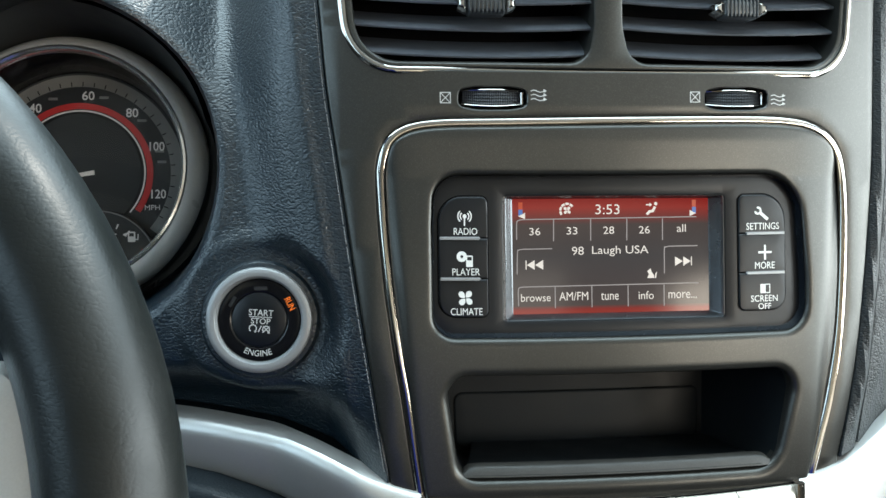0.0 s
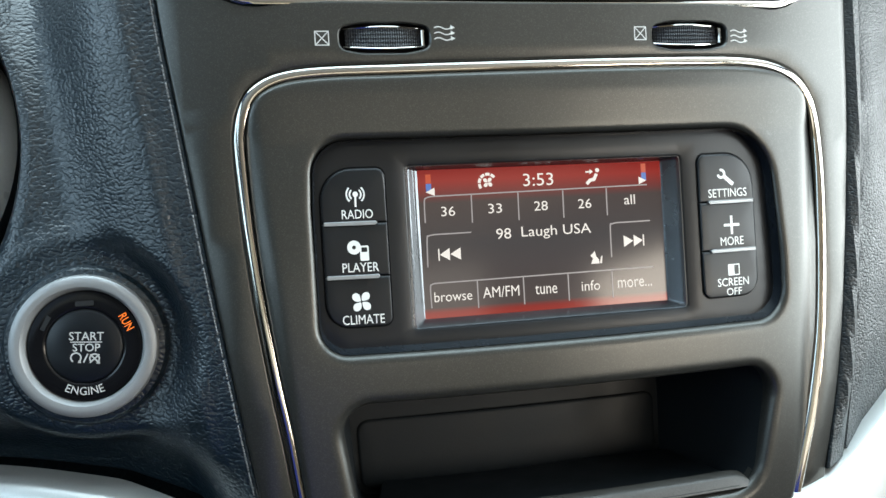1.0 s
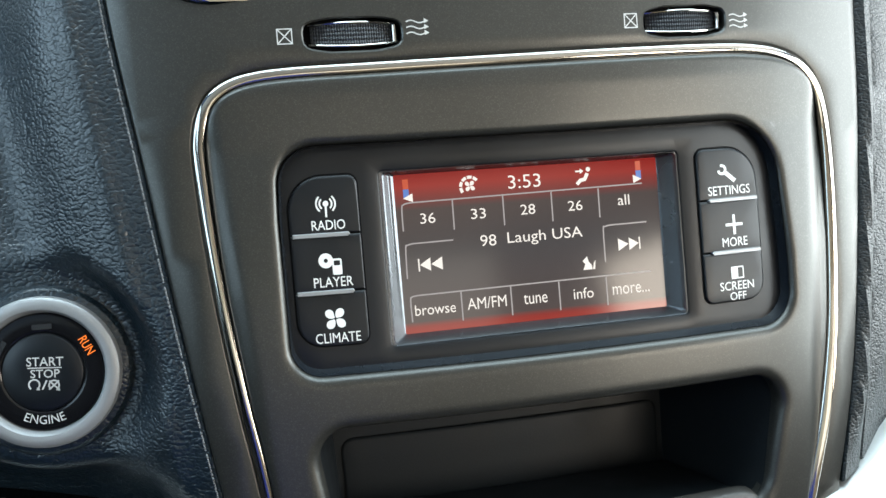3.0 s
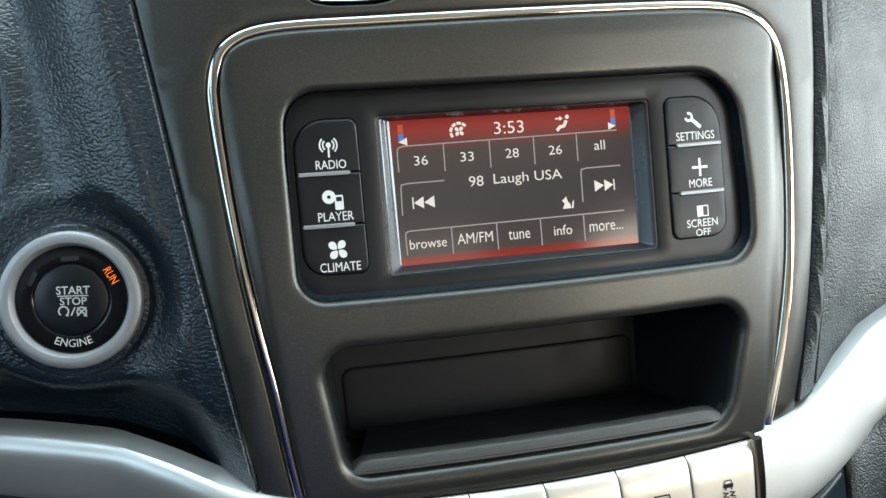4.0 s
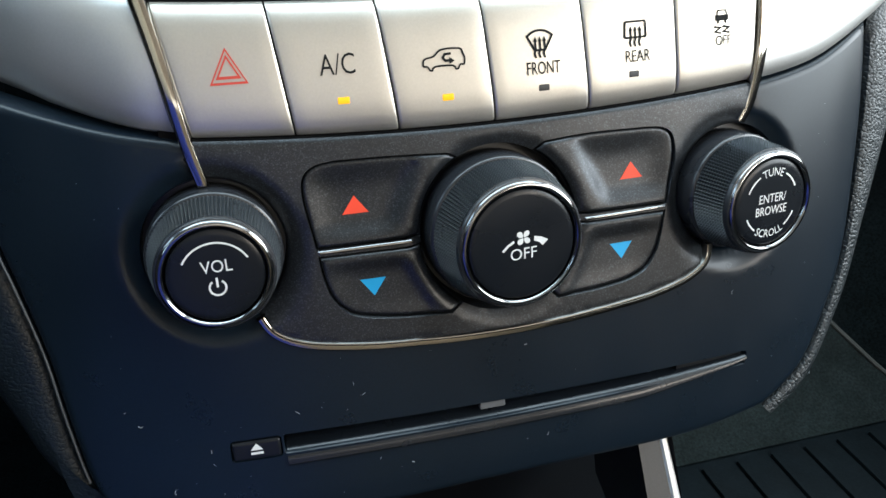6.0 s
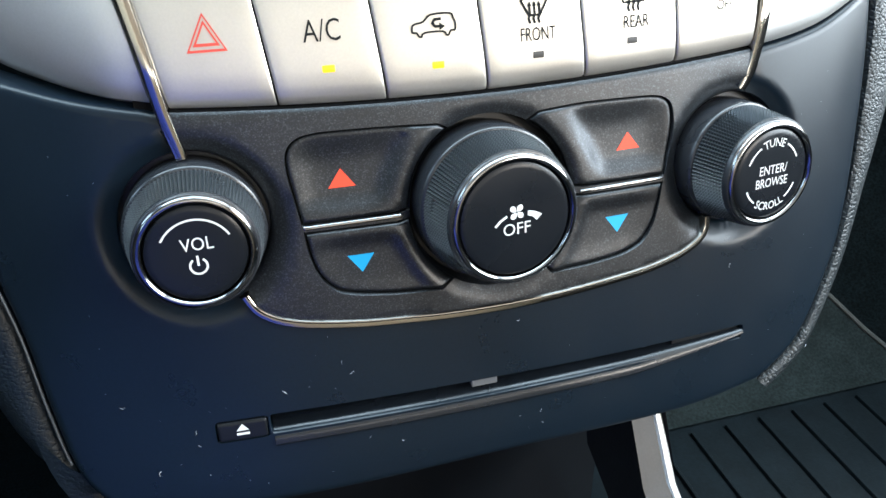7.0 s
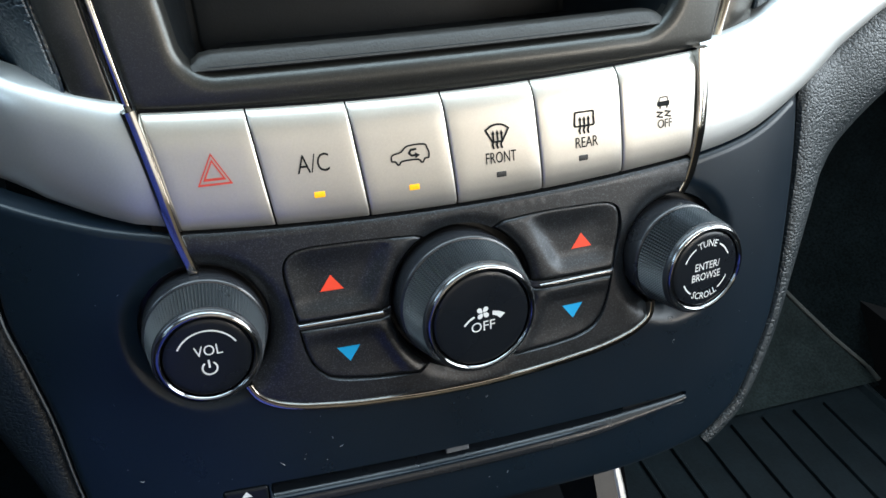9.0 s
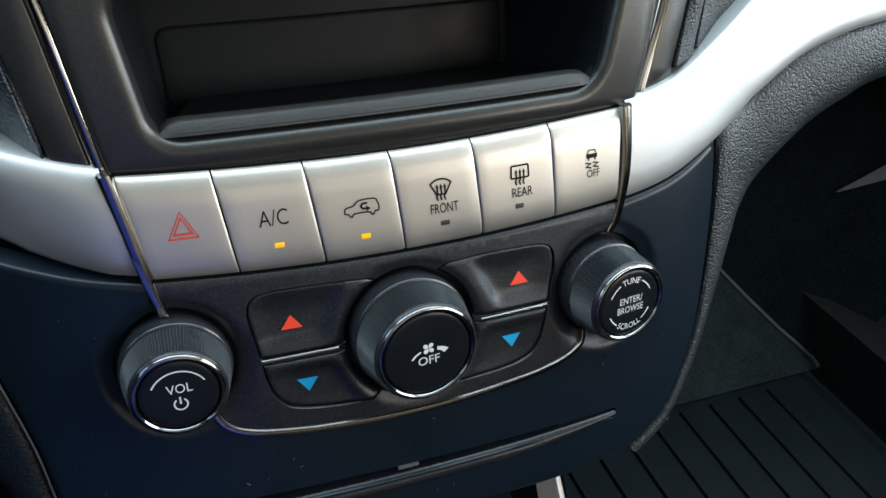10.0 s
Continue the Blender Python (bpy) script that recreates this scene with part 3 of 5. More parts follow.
def pad_left(u, v, h=0.0):
    """The padded skin left of the stack: a rolled edge, a shallow dip, then the cluster's hood."""
    edge = side_x(v, LEFT_EDGE)
    d = max(edge - u, 0.0)
    base = rolled(edge, v)
    roll = 1.0 + 0.16 * min(d, 12.0) - 1.1 * math.exp(-((d - 12.5) / 2.6) ** 2)
    s = min(max((d - 12) / 38, 0.0), 1.0)
    back = 18.0 * s * s * (3 - 2 * s) + 0.10 * max(d - 40, 0.0)
    lift = min(max((v - 700) / 90, 0.0), 1.4)
    dip = 12.0 * lift * math.exp(-((d - 50) / 17) ** 2)
    hood = -26.0 * lift * (0.5 + 0.5 * math.tanh((d - 82) / 18))
    far = math.hypot(u + 168, v - 668.5)
    over = v - float(np.interp(u, [p[0] for p in BAND_UP_L][::-1], [p[1] for p in BAND_UP_L][::-1]))
    up = min(max(v - 748, 0.0), 75.0)
    back += (0.0045 * up * up + 0.6 * max(v - 823, 0.0)) * min(max((d - 14) / 40, 0.0), 1.0)
    boss = -2.2 * math.exp(-((far - 35) / 4.0) ** 2) * min(1, max(0, (d - 25) / 12))
    y = roll + back + dip + hood + boss
    w = min(max((over - 2) / 30, 0.0), 1.0)
    w = w * w * (3 - 2 * w)
    y = y * w + ((left_face(u, v).y - base.y) * 1000 + 2.0 + 10.0 * min(d / 25, 1.0)) * (1 - w)
    k = min(max((far - 30) / 13, 0.0), 1.0)
    k = k * k * (3 - 2 * k)
    seat = 9.8 + 5.0 - 0.08 * (u + 167.7) + 0.24 * (v - 668.5) - base.y * 1000
    y = y * k + seat * (1 - k)
    y += 0.0020 * max(0.0, 690 - v) ** 2 * min(d / 25, 1.0) * k
    return Vector((u / 1000, base.y + (y - h) / 1000, v / 1000))


dash = thing("dashboard", (0, 0.02, 0.60), "black grained soft dashboard with stitched seams", "dashboard")
left_line = curve(LEFT_EDGE, 6)
band_line = curve(BAND_UP_L, 6)
outline = ccw([(u, v) for u, v in left_line if v > 599.5] + [(u, v - 1.5) for u, v in band_line if u < -107] + [(-330, 640), (-330, 880)])
hole = circle(CLUSTER[0], CLUSTER[1], 83, 64)
bm = slab(pad_left, outline, [(0, -6), (0, -1), (0.8, 0)], [hole], [[(5, 0), (2, -2), (0, -8), (0, -70)]], step=1.9)
part("left_pad", bm, LEATHER, dash, "black grained vinyl pad")


def pad_right(u, v, h=0.0):
    edge = side_x(v, RIGHT_EDGE)
    d = max(u - edge, 0.0)
    base = face(edge, v, 0.0)
    y = 3.0 - 3.5 * math.exp(-((d - 5) / 5) ** 2) + 1.5 * math.exp(-((d - 13) / 3) ** 2) + 0.42 * max(d - 5, 0) + 0.0012 * max(d - 10, 0) ** 2
    over = v - float(np.interp(u, [p[0] for p in BAND_UP_R], [p[1] for p in BAND_UP_R]))
    w = min(max((over - 2) / 30, 0.0), 1.0)
    w = w * w * (3 - 2 * w)
    y = y * w + ((face(u, v).y - base.y) * 1000 + 1.4 + 7.0 * min(d / 25, 1.0)) * (1 - w)
    return Vector((u / 1000, base.y + (y - h) / 1000, v / 1000))


right_line = curve(RIGHT_EDGE, 6)
up_r = curve(BAND_UP_R, 6)
strip = [p for p in right_line if p[1] > 601]
outline = ccw(strip + [(u + 11, max(v, 603.5)) for u, v in strip[::-1]])
part("right_welt", slab(pad_right, outline, [(0, -6), (0, -1), (0.6, 0)], step=3.0), COARSE, dash, "coarse grained edge welt")
outline = ccw([(u + 11.6, v) for u, v in strip if v > 606] + [(u, v - 1.5) for u, v in up_r if u > 127] + [(330, 880)])
# same skin as the left pad; duller COARSE holds down the side window's sheen
part("right_pad", slab(pad_right, outline, [(0, -6), (0, -1), (0.8, 0)], step=3.2), COARSE, dash, "black grained vinyl pad")


def dots(line, gap, length):
    """Short dashes along a line."""
    out, run = [], 0.0
    for a, b in zip(line, line[1:]):
        a, b = Vector(a), Vector(b)
        n = (b - a).length
        while run < n:
            p, q = a + (b - a) * (run / n), a + (b - a) * (min(run + length, n) / n)
            out.append((tuple(p), tuple(q)))
            run += gap
        run -= n
    return out


bm = bmesh.new()
for p, q in dots([(u - 1.8, v) for u, v in left_line if 601 < v < 860], 1.5, 1.35):
    t = tube([pad_left(p[0], p[1], 0.35), pad_left((p[0] + q[0]) / 2, (p[1] + q[1]) / 2, 0.7), pad_left(q[0], q[1], 0.35)], 0.00032, 5)
    me = bpy.data.meshes.new("t")
    t.to_mesh(me)
    t.free()
    bm.from_mesh(me)
    bpy.data.meshes.remove(me)
part("seam_stitching", bm, THREAD, dash, "grey stitched seam")
bm = loft([[Vector((x, y + (0.16 if x < -0.14 else 0.0) * (0.6 - y), z)) for x in (-0.80, -0.33, -0.16, -0.13, 0.14, 0.33, 0.80)] for y, z in ((0.02, 0.868), (0.05, 0.884), (0.12, 0.892), (0.56, 0.90))])
part("top_pad", bm, LEATHER, dash)
for side in (-1, 1):
    bm = loft([[Vector((side * x, 0.16 + (x - 0.32) * 0.3, z)) for z in (0.48, 0.60, 0.72, 0.88)] for x in (0.30, 0.50, 0.80)])
    part("outer_pad", bm, TRIM_DARK, dash)


def band(line_up, line_lo, profile, mp=face, n=40):
    """A trim between two lines; profile of (share from the top, height)."""
    def even(line):
        c = [Vector(p) for p in curve(line, 12)]
        s = [0.0]
        for a, b in zip(c, c[1:]):
            s.append(s[-1] + (b - a).length)
        return [(float(np.interp(s[-1] * k / n, s, [p.x for p in c])), float(np.interp(s[-1] * k / n, s, [p.y for p in c]))) for k in range(n + 1)]
    a, b = even(line_up), even(line_lo)
    return loft([[mp(p[0] + (q[0] - p[0]) * t, p[1] + (q[1] - p[1]) * t, h) for p, q in zip(a, b)] for t, h in profile])


STRIP = [(0.0, -15.0), (0.0, -1.6), (0.02, -0.5), (0.055, 0.45), (0.10, 1.2), (0.15, 1.65), (0.3, 1.9), (0.55, 1.9), (0.72, 1.85), (0.84, 1.5), (0.92, 0.9), (0.97, 0.0), (0.995, -1.1), (1.0, -3.0)]
trim = thing("silver_dash_trim", (-0.17, 0.0, 0.58), "satin silver painted trim sweeping along the dashboard", "dash trim", "silver dash trims")
LEFT_STRIP = [(0.0, -15.0), (0.0, -2.6), (0.03, -1.2), (0.08, 0.1), (0.14, 1.0), (0.22, 1.6), (0.34, 2.0)] + [(0.55, 2.0), (0.70, 1.6), (0.81, 0.9), (0.90, -0.2), (0.96, -1.6), (1.0, -4.5)]


def left_trim(u, v, h=0.0):
    """Away from the stack the trim turns towards the floor."""
    top = float(np.interp(u, [p[0] for p in BAND_UP_L][::-1], [p[1] for p in BAND_UP_L][::-1]))
    return left_face(u, v, h - 0.27 * min(max((-96 - u) / 30, 0.0), 1.0) * max(0.0, top - 4 - v))


part("sweep", band(BAND_UP_L, BAND_LO_L, LEFT_STRIP, left_trim), SILVER, trim)
trim = thing("silver_dash_trim", (0.17, 0.0, 0.58), "satin silver painted trim sweeping up across the passenger dashboard", "dash trim", "silver dash trims")
part("sweep", band(BAND_UP_R, BAND_LO_R, STRIP), SILVER, trim)

# knee pads below the silver trim
PANEL_L = [(-136, 571.5), (-138.4, 554), (-138.9, 535), (-135.6, 520), (-131.5, 501), (-129, 480), (-125, 460), (-116, 449)]
PANEL_R = [(137.5, 571), (138, 556), (136, 533), (129, 497), (119, 476), (108, 460.5), (92, 450.5)]
knee = thing("knee_pad", (-0.17, 0.0, 0.45), "black grained knee pad below the silver trim", "knee pad", "knee pads")
low = [(-250, 594), (-190, 588.5), (-160, 581), (-143, 576.5), (-137, 571.5)]
bm = slab(face, ccw(low + [(u - 1.0, v) for u, v in curve(PANEL_L, 5)][:-1] + [(-121, 450.5), (-127.5, 453), (-133, 457), (-138.5, 463.5), (-142.5, 470.5), (-146.5, 480), (-153, 493), (-170, 503), (-250, 508)]), [(0, -40), (0, -9), (1.2, -5.5), (3.5, -3.2), (7, -2.2)], step=6.0,
          field=lambda u, v: -0.004 * max(0.0, -u - 150 - (v - 520) * 0.25) ** 2 if u < -150 else 0.0)
part("pad", bm, KNEE_VINYL, knee)
welt = [(u, v + 0.4) for u, v in low[1:-1]] + [(u - 1.2, v) for u, v in curve(PANEL_L, 5)][1:-6]
part("edge_welt", tube([face(u, v, -1.9) for u, v in welt], 0.0004, 6), WELT, knee, "grey edge line")
knee = thing("knee_pad", (0.17, 0.0, 0.45), "grey-black coarse grained pad rolled round the console's edge", "knee pad", "knee pads")
inner = [(93, 449), (109, 459), (120.5, 475.5), (130.5, 496.5), (137.8, 532), (140.4, 556), (142, 571.5), (160, 580.3), (186.5, 593.8), (211, 599.8), (234, 602.4), (310, 609)]
outer = [(100, 442), (117, 452), (131, 470), (145, 492), (160, 515), (170, 528), (180, 538), (190, 546), (208, 556), (225, 562), (245, 568), (315, 575)]
part("roll", band(inner, outer, [(0.0, -14), (0.0, -4), (0.04, -2.2), (0.12, -1.2), (0.3, -0.8), (0.5, -1.5), (0.65, -3.5), (0.77, -6.8), (0.88, -13)], n=70), COARSE, knee)
part("underside", band(inner, outer, [(0.88, -13), (0.95, -24), (1.0, -60)], n=70), BLACK, knee, "smooth dark underside")

# ---- the upper panel of the centre stack ----
stack = thing("centre_stack_panel", (0, -0.02, 0.59), "gunmetal grey centre stack panel with chrome outline", "dash panel")
CHROME_ARCH = curve([(-92.6, 592.5), (-95.6, 613), (-98.9, 637), (-101.4, 652), (-103.2, 664), (-106.4, 688), (-108.6, 712), (-109.7, 735), (-109.2, 743), (-107.3, 749.8), (-104.4, 754.4), (-99.0, 758.2), (-91.0, 760.6), (-77.8, 761.8), (-55, 762.3), (-24, 762.9), (30, 763.7), (70, 763.8), (88, 762.8), (99, 760.4), (107.6, 755.8), (113.2, 749), (115.9, 739), (116.9, 726), (116.9, 712), (116.2, 692), (115, 675), (113.3, 660), (110.6, 645), (106.8, 628), (102.4, 612.5), (98.4, 598), (97.4, 592.5)], 6)


VENT_RING = rounded([(-131, 868, 24), (-123.5, 785.6, 24), (117.5, 785, 22), (124, 868, 24)], 10)
WHEEL_SLOTS = [(-57.6, 772.9), (60.0, 773.4)]


def wheel_slot(cu, cv, grow=0.0):
    return rounded([(cu - 16 - grow, cv - 3.6 - grow, 3), (cu - 8, cv - 5.2 - grow, 20), (cu + 8, cv - 5.2 - grow, 20), (cu + 16 + grow, cv - 3.6 - grow, 3), (cu + 16 + grow, cv + 3.8 + grow, 3), (cu + 8, cv + 5.2 + grow, 20), (cu - 8, cv + 5.2 + grow, 20), (cu - 16 - grow, cv + 3.8 + grow, 3)], 3)


arch_out = shifted(CHROME_ARCH, 1.7, False)
right_part = [p for p in curve(RIGHT_EDGE, 6) if p[1] < 881]
frame_outline = ccw([p for p in left_line] + [(-105.5, 596.0)] + arch_out + [(104, 593.5), (114, 597.5)] + right_part[::-1])
bm = slab(face, frame_outline, [(0, -8), (0, -1.2), (0.5, -0.4), (1.2, 0.0)], [VENT_RING] + [wheel_slot(*c) for c in WHEEL_SLOTS],
          [[(0.6, 0), (0, -0.6), (0, -16)]] + [[(0.5, 0), (0, -0.5), (0, -7)]] * 2, field=tuck, step=7.0)
part("surround", bm, GUNMETAL, stack)
part("arch_moulding", sweep(rolled, CHROME_ARCH, [(-1.9, -2), (-1.85, 0.1), (-1.55, 0.75), (-1.2, 0.95), (-0.4, 1.1), (0.7, 1.0), (1.3, 0.75), (1.75, 0.2), (1.9, -2)], tilt=lambda t: 0.42 * min(max((t - 0.64) / 0.12, 0.0), 1.0) + 0.36 * min(max((t - 0.82) / 0.08, 0.0), 1.0) - 0.05 * min(max((0.4 - t) / 0.1, 0.0), 1.0)), CHROME, stack, "chrome outline moulding")

RADIO_WELL = rounded([(-86.3, 665.4, 10), (94.4, 665.4, 12), (94.6, 690, 60), (91.5, 738.4, 20), (-85.0, 738.2, 21), (-86.3, 715, 40)], 8)
CUBBY = rounded([(-74.5, 600.6, 10), (78.5, 600.6, 13), (89.5, 647.8, 10), (-81.5, 648.0, 10)], 8)
inner_outline = ccw(shifted(CHROME_ARCH, -1.9, False)[::-1] + [(-60, 590.2), (-33, 589.2), (0, 588.6), (30, 588.8), (60, 590.0)])


def pillow(u, v):
    """The middle panel swells a little towards its middle."""
    left = (u + 112 - (764 - v) * 0.085) if v < 764 else 0
    right = 117 - (764 - v) * 0.085 - u
    d = max(0.0, min(left, right))
    slope = d - 0.7 * math.log(1 + math.exp((d - 6.5) / 0.7))
    sink = 0.10 * (min(max(755 - v, 0.0), 18.0) - 0.4 * min(max(738 - v, 0.0), 45.0))
    return 0.42 * slope - sink - 0.05 * max(0.0, 596.5 - v) ** 2 + tuck(u, v)


WELL_LIP = [(6.0, 0.0), (4.4, 0.0), (3.0, -0.02), (1.8, -0.15), (0.9, -0.7), (0.2, -1.9), (0.0, -3.4), (-0.3, -7.0)]
CUBBY_LIP = [(6.2, 0.0), (5.0, 0.0), (3.8, -0.04), (2.4, -0.3), (1.2, -1.1), (0.4, -2.4), (0.0, -4.5), (-0.2, -7.0)]
bm = slab(face, inner_outline, [(0, -6), (0, -1.4), (0.5, -0.4), (1.2, 0.0), (2.5, 0.0)], [RADIO_WELL, CUBBY], [WELL_LIP, CUBBY_LIP], field=pillow, step=1.5)
part("middle_panel", bm, GUNMETAL, stack)

# the open tray below the radio
cubby = thing("storage_cubby", (0, 0.0, 0.60), "open black storage cubby with a grey rubber mat", "storage tray")
BACK = rounded([(-72, 587.0, 6), (66, 587.0, 6), (68, 648, 6), (-75, 648, 6)], 8)
bm = bmesh.new()
n = len(CUBBY)
front = ccw(CUBBY)
mid = []
for k, (share, depth) in enumerate(((0.0, -4.2), (0.3, -22), (0.8, -50), (1.0, -60))):
    bk = ccw(BACK)
    mid.append([bm.verts.new(face(a[0] + (b[0] - a[0]) * share, a[1] + (b[1] - a[1]) * share, depth)) for a, b in zip(front, bk)])
for a, b in zip(mid, mid[1:]):
    for i in range(n):
        bm.faces.new((a[i], a[(i + 1) % n], b[(i + 1) % n], b[i]))
part("liner", bm, CUBBY_BLACK, cubby)
bm = bmesh.new()
fill(bm, face, BACK, (), -59.9)
part("back_wall", bm, CUBBY_BLACK, cubby)


def tray(u, v, h=0.0):
    """A floor plan inside the cubby: v runs inwards, h up."""
    f = face(u * (1 - 0.0022 * max(v - 4, 0)), 601.8 - 0.20 * v, 0.0)
    return f + Vector((0, v / 1000 + 0.001, h / 1000 + v * 0.00002))


bm = slab(tray, rounded([(-72.5, 1.5, 4), (76.5, 1.5, 5), (74, 56, 3), (-70, 56, 3)], 5), [(0, 0), (0, 1.2), (0.8, 2.0)])
part("rubber_mat", bm, CUBBY_BLACK, cubby, "black rubber mat")
part("back_panel", slab(face, rounded([(-70, 589, 5), (63.5, 589, 4), (64.5, 617.5, 4), (-71, 617.5, 5)], 5), [(0, -60), (0, -59.3), (0.6, -58.9), (1.2, -58.8)], step=12.0), CUBBY_BLACK, cubby, "raised panel on the back wall")
rows = []
for k in range(49):
    u = -73.4 + 151.4 * k / 48
    e = min(1.0, (u + 73.6) / 7, (78.2 - u) / 9)
    e = math.sqrt(max(0.0, 1 - (1 - e) ** 2))
    rows.append([face(u, 602.0 + a, hh) for a, hh in ((-0.8, -3.6), (0.0, -2.0), (3.4 * e + 0.1, -3.2), (4.0 * e + 0.1, -4.2), (3.6 * e + 0.1, -8.5), (-0.8, -8.5))])
part("front_lip", loft(rows), TRAY_MAT, cubby, "grey textured rubber lip", sharp="fix")

# ---- radio ----
radio = thing("car_radio", (0, 0.0, 0.665), "black car radio with lit colour touchscreen and side buttons", "car radio")
OPEN = box(-52.8, 671.4, 55.0, 728.4, 1.5)
BTN_L = [(-83.2, 673.8, 8), (-60.4, 673.8, 3), (-60.4, 728.2, 3), (-83.2, 728.2, 13)]
BTN_R = [(61.8, 674.2, 3), (86.0, 674.2, 7), (85.6, 728.4, 12), (61.8, 728.4, 3)]
bm = slab(face, shifted(RADIO_WELL, -0.2), [(0, -8), (0, -3.4), (0.3, -3.3)], [OPEN], [[(0.8, -3.3), (0.2, -3.6), (0.0, -4.2)]], step=8.0)
part("faceplate", bm, BLACK, radio)
bm = bmesh.new()
rings(bm, face, dense(ccw(RADIO_WELL)), [(0.1, 0.8), (0.25, -0.4), (0.7, -2.6), (1.0, -3.45)])
part("well_wall", bm, LIP_BLACK, radio, "satin black side of the recess")
bm = bmesh.new()
a = ccw(OPEN)
b = ccw(box(-46.4, 671.9, 50.4, 725.3, 0.4))
rows = [[bm.verts.new(face(p[0] + (q[0] - p[0]) * s, p[1] + (q[1] - p[1]) * s, h)) for p, q in zip(a, b)] for s, h in ((0, -4.0), (0.10, -4.1), (0.22, -6.0), (0.34, -6.5), (0.50, -8.8), (0.62, -9.3), (0.78, -11.8), (0.92, -12.4), (1.0, -14.0))]
for p, q in zip(rows, rows[1:]):
    for i in range(len(a)):
        bm.faces.new((p[i], p[(i + 1) % len(a)], q[(i + 1) % len(a)], q[i]))
part("screen_frame", bm, SCREEN_FRAME, radio, "grey bevelled screen frame")
SCR = face_plane(-0.2, 700.2, -13.4)
bm = bmesh.new()
fill(bm, SCR, box(-48.0, -30.0, 52.4, 27.0))
screen = part("screen", bm, SCREEN_GLOW, radio, "lit touchscreen with red header")


def words_on_screen(s, u, v, w, h, mat=SCREEN_WHITE):
    lettering("screen_text", s, SCR, u, v, w * 0.97, h * 0.97, mat, screen, 0.12, -0.002)


words_on_screen("3:53", 0.2, 20.8, 12.4, 4.9)
for s, u, v, w in (("36", -35.7, 10.4, 5.5), ("33", -17.5, 10.6, 5.5), ("28", 0.7, 10.7, 5.6), ("26", 18.5, 10.7, 5.6)):
    words_on_screen(s, u, v, w, 3.7)
words_on_screen("all", 37.2, 11.4, 4.7, 3.9)
words_on_screen("98", -14.7, 0.9, 6.0, 4.1)
words_on_screen("Laugh USA", 6.4, 0.6, 29.0, 5.2)
for s, u, v, w, h in (("browse", -35.6, -21.3, 14.9, 3.8), ("AM/FM", -17.0, -20.9, 14.7, 4.2), ("tune", 0.9, -21.3, 9.1, 3.6), ("info", 19.1, -21.1, 7.8, 4.0), ("more...", 37.5, -21.4, 14.8, 3.2)):
    words_on_screen(s, u, v, w, h)
lines = [curve([(-44.6, 6.5), (-44.5, 14.2), (-43.8, 15.7), (-41.6, 16.2)], 4) + [(44.9, 16.9)]]
lines += [[(u, 16.2), (u - 0.1, 5.7)] for u in (-26.5, -8.2, 9.8, 27.7)]
lines += [curve([(-44.6, -10.0), (-44.3, 0.4), (-43.6, 1.6), (-41.6, 2.0)], 4) + [(-27.3, 2.1)], curve([(28.4, -10.7), (28.5, 1.0), (29.2, 2.2), (31.2, 2.6)], 4) + [(45.4, 2.7)]]
lines += [curve([(-44.0, -25.2), (-44.1, -17.8), (-43.4, -16.4), (-41.2, -16.1)], 4) + [(45.6, -15.5)]]
lines += [[(u, -16.1), (u, -26.4)] for u in (-26.1, -8.0, 10.0, 28.1)]
for l in lines:
    ink("screen_line", SCR, [stroke(l, 0.5)], SCREEN_LINE, screen, 0.1)
back = [[(-40.4, -3.4), (-40.4, -7.8), (-39.9, -7.8), (-39.9, -3.4)], [(-39.8, -5.6), (-36.0, -3.3), (-36.0, -7.9)], [(-35.8, -5.6), (-31.8, -3.3), (-31.8, -7.9)]]
ink("skip_back_icon", SCR, back, SCREEN_WHITE, screen, 0.12)
ink("skip_on_icon", SCR, [[(-u + 2.0, v + 0.8) for u, v in s] for s in back], SCREEN_WHITE, screen, 0.12)
ink("station_mark", SCR, [[(19.7, -12.8), (23.2, -12.8), (23.0, -11.2), (22.0, -10.0), (21.4, -7.9), (20.6, -8.8), (19.6, -9.5), (20.6, -10.8)], [(23.4, -12.8), (24.2, -12.8), (24.6, -9.6), (23.9, -10.4)]], SCREEN_WHITE, screen, 0.12)
BLADE = [(0.3, 0.35), (1.3, 0.3), (2.9, 0.7), (3.7, 2.0), (3.2, 3.4), (1.8, 3.7), (0.6, 2.9), (0.15, 1.5)]


def fan(u, v, k):
    out = []
    for q in range(4):
        c, s = math.cos(q * math.pi / 2 + 0.05), math.sin(q * math.pi / 2 + 0.05)
        out.append([(u + k * (x * c - y * s), v + k * (x * s + y * c)) for x, y in curve(BLADE, 3, True)])
    return out


ink("fan_icon", SCR, fan(-19.8, 20.5, 0.45) + [stroke(arc(-19.8, 20.3, 3.3, a, a - 30, 5), 1.1) for a in (215, 178, 141, 104, 67)], SCREEN_WHITE, screen, 0.12)
ink("airflow_icon", SCR, [circle(24.4, 23.4, 0.85, 12), stroke([(24.0, 22.0), (22.9, 19.9), (21.2, 19.6), (19.8, 18.2)], 1.3), stroke([(19.5, 22.9), (21.6, 22.9)], 0.6), [(21.2, 23.9), (22.6, 22.9), (21.2, 21.9)]], SCREEN_WHITE, screen, 0.12)
